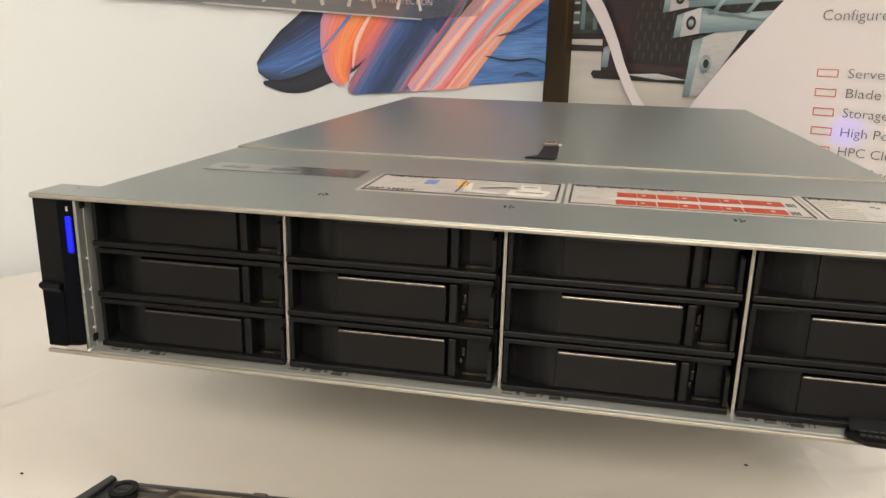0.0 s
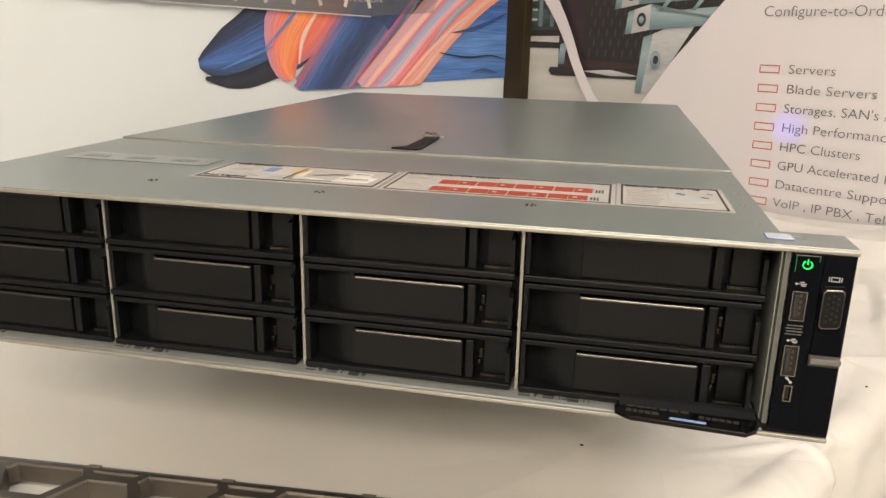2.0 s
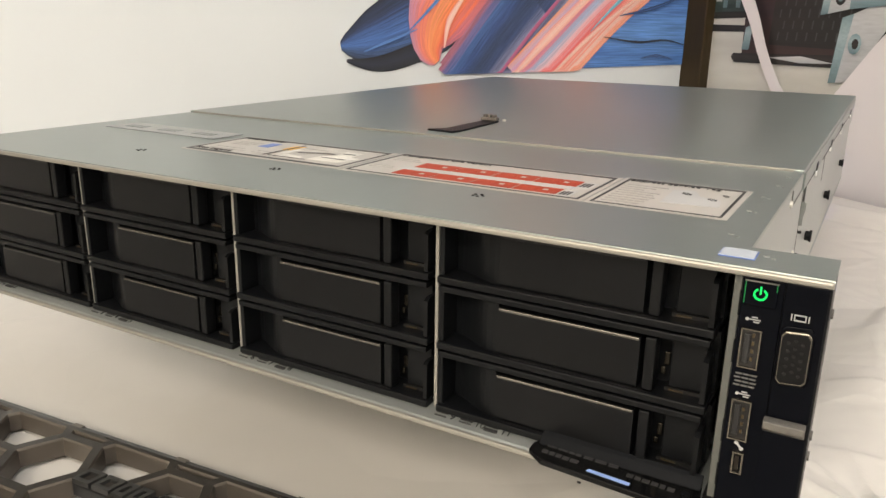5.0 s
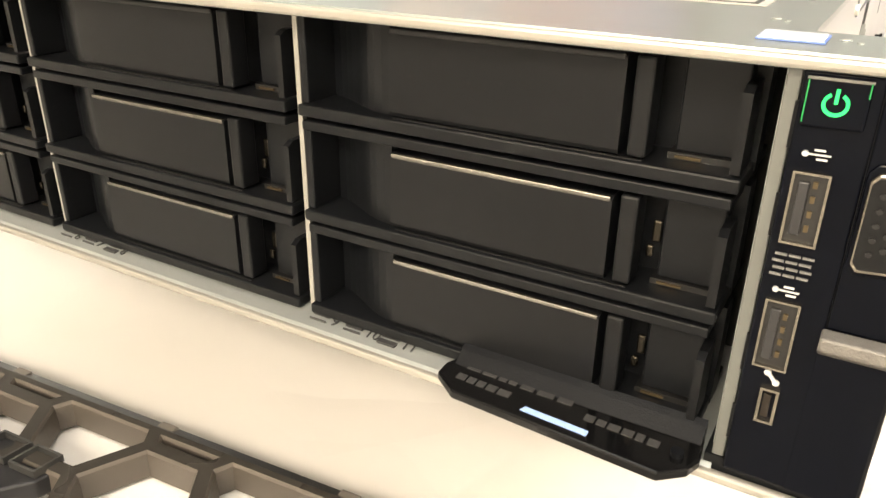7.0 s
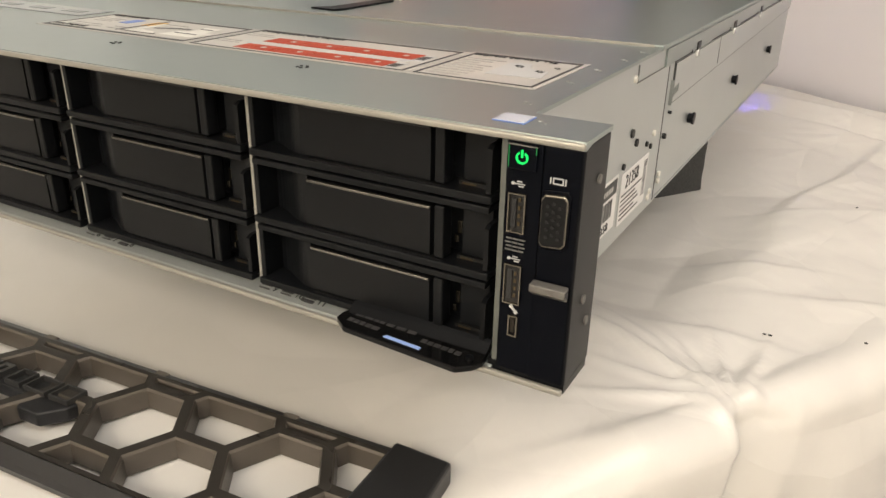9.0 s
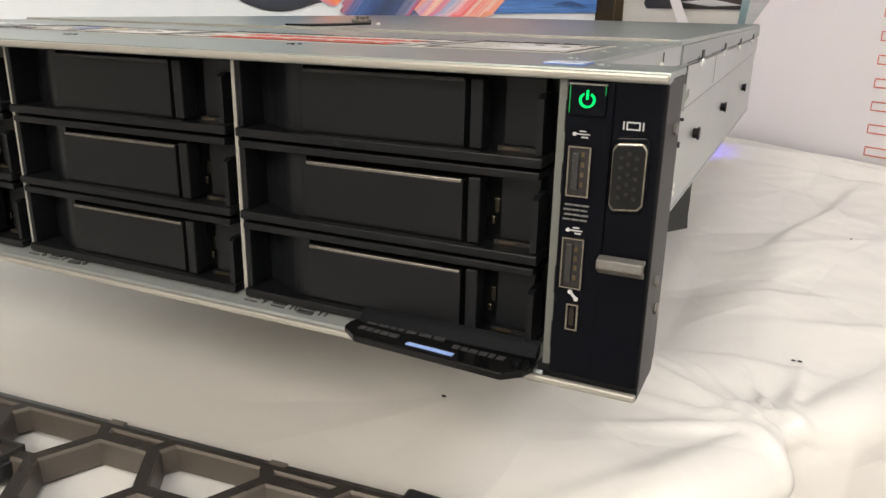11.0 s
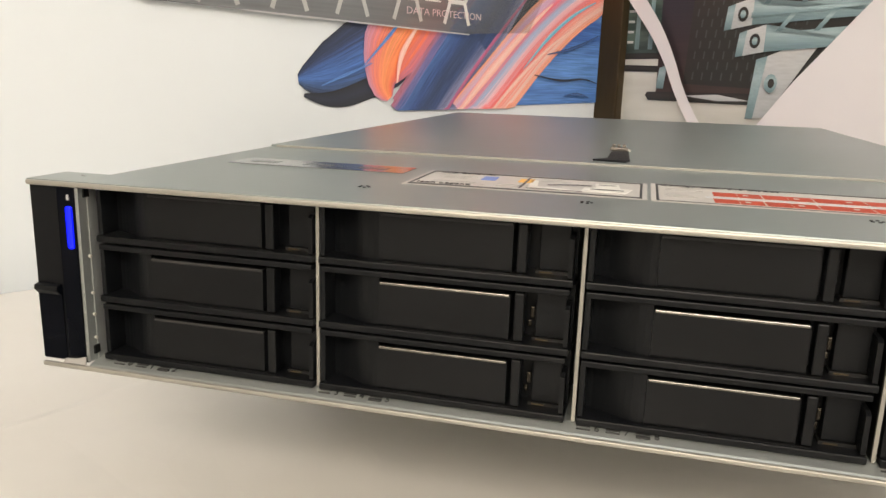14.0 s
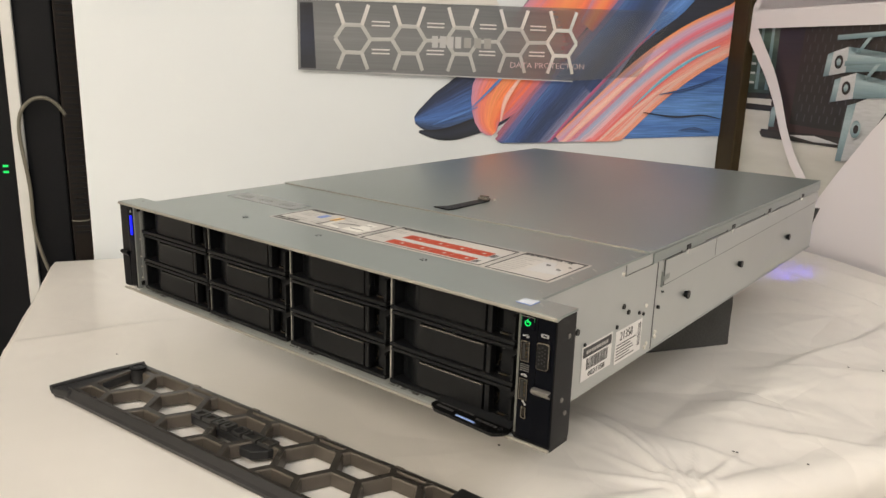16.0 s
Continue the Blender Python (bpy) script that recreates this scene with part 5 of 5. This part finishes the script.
# asset stickers on the side
STICKER = mat("white_sticker_paper", (0.72, 0.71, 0.69), 0.4, 0, 0.02, 120)
XS = 0.2172
side_m = Matrix(((0, 0, 1, 0), (1, 0, 0, 0), (0, 1, 0, 0), (0, 0, 0, 1)))
sa = part("asset_sticker", box(XS, XS + 0.0003, 0.078, 0.1235, 0.924, 0.950), STICKER, server, "white barcode sticker")
part("sticker_band", box(XS + 0.0003, XS + 0.0005, 0.0795, 0.122, 0.9415, 0.9487), DARKPRINT, sa)
for k in range(9):
    y = 0.084 + k * 0.0037
    part("sticker_wordmark_bar", box(XS + 0.0005, XS + 0.0006, y, y + 0.0026, 0.9437, 0.9462), LABEL, sa)
for k in range(20):
    y = 0.085 + k * 0.00165
    part("barcode_bar", box(XS + 0.0003, XS + 0.0005, y, y + rnd.choice((0.0005, 0.0008, 0.0011)), 0.9312, 0.9400), DARKPRINT, sa)
words("0021358", Matrix.Translation((XS + 0.0005, 0.088, 0.9255)) @ side_m, 0.0058, DARKPRINT, sa, width=0.025)
sb = part("asset_sticker", box(XS, XS + 0.0003, 0.1265, 0.172, 0.9225, 0.9490), STICKER, server, "white printed asset sticker")
words("21358", Matrix.Translation((XS + 0.0005, 0.133, 0.9405)) @ side_m, 0.0098, DARKPRINT, sb, width=0.021)
for k in range(6):
    z = 0.925 + k * 0.0024
    part("sticker_text_bar", box(XS + 0.0003, XS + 0.0005, 0.1285, 0.1285 + rnd.uniform(0.022, 0.034), z, z + 0.0008), GREYPRINT, sb)
for k in range(14):
    z = 0.9275 + k * 0.0014
    part("barcode_bar", box(XS + 0.0003, XS + 0.0005, 0.1645, 0.1700, z, z + rnd.choice((0.0004, 0.0007))), DARKPRINT, sb)

sa.location.y += 0.0030
sb.location.y += 0.0062
sb.location.z -= 0.0015

# blue light at the back of the server
led = cyl((0.19, 0.6985, 0.935), 0.0035, 0.003, "y", seg=14, bevel=0.0005)
part("rear_light", led, LED_B, server, "lit blue rear light")
spot = bpy.data.lights.new("rear_blue_light", "SPOT")
spot.energy, spot.color, spot.spot_size, spot.spot_blend, spot.shadow_soft_size = 1.6, (0.12, 0.1, 1.0), radians(34), 1.0, 0.004
so = new("rear_blue_light", spot)
so.matrix_world = look((0.19, 0.704, 0.935), (0.165, 0.84, 0.834))
so = new("rear_blue_light", spot.copy())
so.data.energy, so.data.spot_size = 1.2, radians(14)
so.matrix_world = look((0.196, 0.704, 0.938), (0.395, 0.868, 0.965))

# ---- foam block ----
foam = bmesh.new()
box(-0.30, 0.0, -0.36, 0.0, TABLE - 0.002, ZB - 0.0002, 0.003, foam, 1)
bmesh.ops.subdivide_edges(foam, edges=foam.edges[:], cuts=6, use_grid_fill=True)
for v in foam.verts:
    if v.co.z < ZB - 0.004:
        v.co += 0.0008 * noise.noise_vector(v.co * 120)
foam.transform(Matrix(((U.x, V.x, 0, 0.197), (U.y, V.y, 0, 0.477), (0, 0, 1, 0), (0, 0, 0, 1))))
tagged(part("foam_block", foam, FOAM), "dark grey foam block propping up the server", "foam block")

# ---- detached front bezel lying on the sheet ----
BEZ = pose(-0.2130, -0.0090, TABLE + 0.0008, 0, 0, 4.3)
BL, BW, BH = 0.405, 0.079, 0.0118
bezel = new("server_bezel")
bezel.matrix_world = BEZ
PLACE[bezel] = BEZ.copy()
tagged(bezel, "bronze-grey honeycomb server bezel lying on the white sheet", "bezel")


def bez(name, bm, material, parent=bezel, label="", smooth=False):
    bm.transform(BEZ)
    return part(name, bm, material, parent, label, smooth)


def clip_poly(poly, x0, x1, y0, y1):
    for axis, lim, sign in ((0, x0, 1), (0, x1, -1), (1, y0, 1), (1, y1, -1)):
        out = []
        for i, p in enumerate(poly):
            q = poly[(i + 1) % len(poly)]
            ip, iq = sign * (p[axis] - lim) >= 0, sign * (q[axis] - lim) >= 0
            if ip:
                out.append(p)
            if ip != iq:
                f = (lim - p[axis]) / (q[axis] - p[axis])
                out.append((p[0] + (q[0] - p[0]) * f, p[1] + (q[1] - p[1]) * f))
        poly = out
        if len(poly) < 3:
            return []
    clean = [p for i, p in enumerate(poly) if math.dist(p, poly[i - 1]) > 1e-5]
    return clean


def inset(poly, d):
    out = []
    n = len(poly)
    for i in range(n):
        a, b, c = Vector(poly[i - 1]), Vector(poly[i]), Vector(poly[(i + 1) % n])
        e, f = (b - a).normalized(), (c - b).normalized()
        ne, nf = Vector((-e.y, e.x)), Vector((-f.y, f.x))
        k = ne + nf
        out.append(tuple(b + k * (d / max(0.25, k.dot(ne)))))
    return out


def honeycomb():
    bm = bmesh.new()
    a = 0.0258
    h = a * math.sqrt(3)
    x0, x1, y0, y1 = 0.0135, BL - 0.026, -BW + 0.0045, -0.0055
    for i in range(-8, 9):
        for j in range(-3, 4):
            cx = 0.2616 + i * 1.5 * a
            cy = -0.0362 + j * h - (h / 2 if i % 2 else 0)
            poly = [(cx + a * math.cos(radians(60 * k)), cy + a * math.sin(radians(60 * k))) for k in range(6)]
            poly = clip_poly(poly, x0, x1, y0, y1)
            if len(poly) < 3:
                continue
            area = 0.5 * sum(p[0] * q[1] - q[0] * p[1] for p, q in zip(poly, poly[1:] + poly[:1]))
            solid = area < 1.2e-4
            # slot 1 puts the dimmer tone on the top faces, slot 0 the lit bronze
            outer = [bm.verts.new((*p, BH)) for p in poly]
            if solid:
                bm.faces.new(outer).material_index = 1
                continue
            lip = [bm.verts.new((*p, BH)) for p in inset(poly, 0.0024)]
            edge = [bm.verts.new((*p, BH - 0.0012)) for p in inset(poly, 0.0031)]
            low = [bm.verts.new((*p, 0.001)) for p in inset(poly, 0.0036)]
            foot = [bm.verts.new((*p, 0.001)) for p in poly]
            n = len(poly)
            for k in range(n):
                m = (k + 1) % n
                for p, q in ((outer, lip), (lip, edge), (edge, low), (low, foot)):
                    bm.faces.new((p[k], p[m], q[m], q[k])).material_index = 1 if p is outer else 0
    return bez("hexagon_grille", bm, [BRONZE, BEZTOPDIM], label="bronze-grey moulded honeycomb")


honeycomb()
# rails along both long sides, with clip notches
bm = prism([(-0.0055, 0.0), (-0.0055, BH - 0.0002), (-0.0010, BH - 0.002), (0.0, BH - 0.006), (0.0, 0.0)], 0.01, BL - 0.012, "x")
bez("back_rail", bm, BEZBLK)
bm = prism([(-BW + 0.0045, 0.0), (-BW + 0.0045, BH - 0.0006), (-BW + 0.001, BH - 0.006), (-BW - 0.001, 0.004), (-BW, 0.0)], 0.004, BL - 0.004, "x")
bez("front_rail", bm, BEZBLK)
for k in range(4):
    x = 0.0870 + 0.0778 * k
    bez("rail_clip", box(x, x + 0.0075, -0.0060, -0.0012, BH - 0.007, BH - 0.0006, 0.0004), CLIPMETAL, label="pale grey rail clip")
bm = prism([(-0.010, -BW - 0.003), (0.012, -BW + 0.001), (0.016, -0.002), (0.008, 0.001), (0.001, -0.03)], 0.0, BH - 0.004, "z", bevel=0.0015)
bez("end_cap", bm, BEZBLK, label="black end cap")
bm = prism([(-0.012, -BW - 0.004), (0.010, -BW + 0.000), (0.019, -0.040), (0.016, -0.003), (0.006, 0.002), (-0.004, -0.03)], BH - 0.009, BH - 0.0022, "z", bevel=0.001)
bez("end_plate", bm, BEZBLK, label="smooth black end plate")
bez("end_wall", prism([(-0.0125, -BW - 0.0045), (-0.0085, -BW - 0.004), (0.0095, -0.0005), (0.005, 0.002), (-0.0045, -0.03)], BH - 0.006, BH - 0.0002, "z", bevel=0.0008), BEZBLK)
bm = prism([(BL - 0.030, -BW + 0.002), (BL + 0.002, -BW + 0.004), (BL, -0.001), (BL - 0.028, 0.001)], 0.0, BH + 0.001, "z", bevel=0.0015)
bez("end_cap", bm, BEZBLK, label="smooth black end cap")
bez("cap_button", cyl((BL + 0.002, -0.03, 0.012), 0.003, 0.005, "x", seg=14, bevel=0.0008), BLACK)
lock = bez("key_lock", cyl((0.0225, -0.0165, BH - 0.0035), 0.0070, 0.0150, seg=28, bevel=0.001), BEZBLK, label="black key lock barrel")
bm = ring((0.0225, -0.0165, BH + 0.0040), 0.0046, 0.0076, 0.0016, "z")
bez("lock_collar", bm, BLACK, lock)
bez("lock_keyway", box(0.0195, 0.0255, -0.0171, -0.0159, BH + 0.0038, BH + 0.0044), RECESS, lock)
# badge: a dark carrier with raised plain bars
badge = bez("badge_carrier", prism([(0.134, -0.0430), (0.198, -0.0440), (0.206, -0.0535), (0.219, -0.0535), (0.228, -0.044), (0.230, -0.036), (0.222, -0.032), (0.180, -0.0315), (0.140, -0.0310), (0.133, -0.036)], 0.003, BH - 0.0015, "z", bevel=0.0008), BEZBLK)


def badge_mark(x0, x1, w):
    """One raised mark of the badge: a leaning four-sided outline of thin bars."""
    lo, hi, lean = -0.0432, -0.0325, 0.0012
    bm = bmesh.new()
    z0, z1 = BH - 0.0010, BH + 0.0018
    prism([(x0, lo), (x1, lo), (x1 + lean * w / 0.0107, lo + w), (x0 + lean * w / 0.0107, lo + w)], z0, z1, "z", bm)
    prism([(x0 + lean, hi - w), (x1 + lean, hi - w), (x1 + lean, hi), (x0 + lean, hi)], z0, z1, "z", bm)
    for x in (x0, x1 - w):
        prism([(x, lo + w), (x + w, lo + w), (x + w + lean, hi - w), (x + lean, hi - w)], z0, z1, "z", bm)
    bez("badge_bar", bm, LETTER, badge, "dark chrome badge bar")


for x0, x1, w in ((0.1350, 0.1465, 0.0024), (0.1485, 0.1600, 0.0026), (0.1620, 0.1695, 0.0024), (0.1715, 0.1790, 0.0024), (0.1850, 0.1950, 0.0009), (0.1980, 0.2125, 0.0009), (0.2150, 0.2275, 0.0009)):
    badge_mark(x0, x1, w)

# ---- equipment rack beyond the art banner ----
rack = thing("equipment_rack", tuple(ROOM @ Vector((-1.3, -0.2, GROUND))), "black equipment rack with a perforated edge and a grey cable", "rack")
room_part("rack_door", box(-1.56, -1.205, -0.20, -0.02, GROUND, 2.1, 0.003), RACKBLK, rack)
strip = room_part("perforated_strip", box(-1.203, -1.174, -0.20, -0.012, GROUND, 2.1, 0.002), RACKBRN, rack)
for k in range(60):
    z = 0.86 + k * 0.0085
    room_part("strip_slot", box(-1.199, -1.178, -0.0125, -0.0105, z, z + 0.0035), RACKBLK, strip)
room_part("white_strip", box(-1.272, -1.256, -0.02, -0.010, GROUND, 2.1, 0.002), RACKWHT, rack, "white upright strip")
for z in (0.955, 0.964):
    room_part("rack_led", box(-1.290, -1.283, -0.0205, -0.018, z, z + 0.003), LED_G, rack)


def tube(points, r, seg=8, name="cable"):
    cu = bpy.data.curves.new(name, "CURVE")
    cu.dimensions, cu.bevel_depth, cu.bevel_resolution = "3D", r, 2
    sp = cu.splines.new("NURBS")
    sp.points.add(len(points) - 1)
    for p, q in zip(sp.points, points):
        p.co = (*(ROOM @ Vector(q)), 1)
    sp.use_endpoint_u, sp.order_u, sp.resolution_u = True, 4, 6
    tmp = bpy.data.objects.new(name, cu)
    scene.collection.objects.link(tmp)
    bpy.context.view_layer.update()
    me = bpy.data.meshes.new_from_object(tmp.evaluated_get(bpy.context.evaluated_depsgraph_get()))
    bpy.data.objects.remove(tmp)
    bm = bmesh.new()
    bm.from_mesh(me)
    bpy.data.meshes.remove(me)
    return bm


part("cable", tube([(-1.198, -0.014, 1.04), (-1.207, -0.010, 1.06), (-1.229, -0.006, 1.075), (-1.262, -0.006, 1.05), (-1.262, -0.006, 1.0), (-1.252, -0.006, 0.93), (-1.258, -0.006, 0.87), (-1.244, -0.006, 0.81), (-1.22, -0.008, 0.74)], 0.0028), CABLE, rack, "grey cable", True)
part("cable_tie", tube([(-1.203, -0.010, 0.881), (-1.19, -0.008, 0.878), (-1.175, -0.010, 0.882)], 0.0012), CABLE, rack)

rack.location += U * 0.021

# ceiling light panels
for at, _, sx, sy, _, _ in LAMPS:
    lamp = thing("ceiling_light", (at[0], at[1], TOP - 0.02), "square flat ceiling light panel", "ceiling light", group="ceiling lights")
    part("light_frame", ring((at[0], at[1], TOP - 0.012), 0.74, 0.79, 0.02, "z", 45, 405, 4), CEIL, lamp)

# crumbs on the sheet
for k, (x, y) in enumerate(((0.139, 0.101), (0.287, 0.223), (0.339, 0.244), (0.290, 0.223), (0.321, 0.470), (0.350, 0.483), (0.139, 0.101), (-0.269, -0.003))):
    c = bmesh.new()
    bmesh.ops.create_icosphere(c, subdivisions=1, radius=0.0008)
    for v in c.verts:
        v.co *= 1 + 0.4 * noise.noise(v.co * 900 + Vector((k, 0, 0)))
    r = Vector((x, y, 0))
    c.transform(Matrix.Translation((x, y, TABLE + sheet_height(r) + 0.0006)) @ Matrix.Diagonal((1.6, 1, 0.7, 1)))
    tagged(part("crumb", c, PORT), "dark crumb of dirt on the white sheet", "crumb", "crumbs on the sheet")
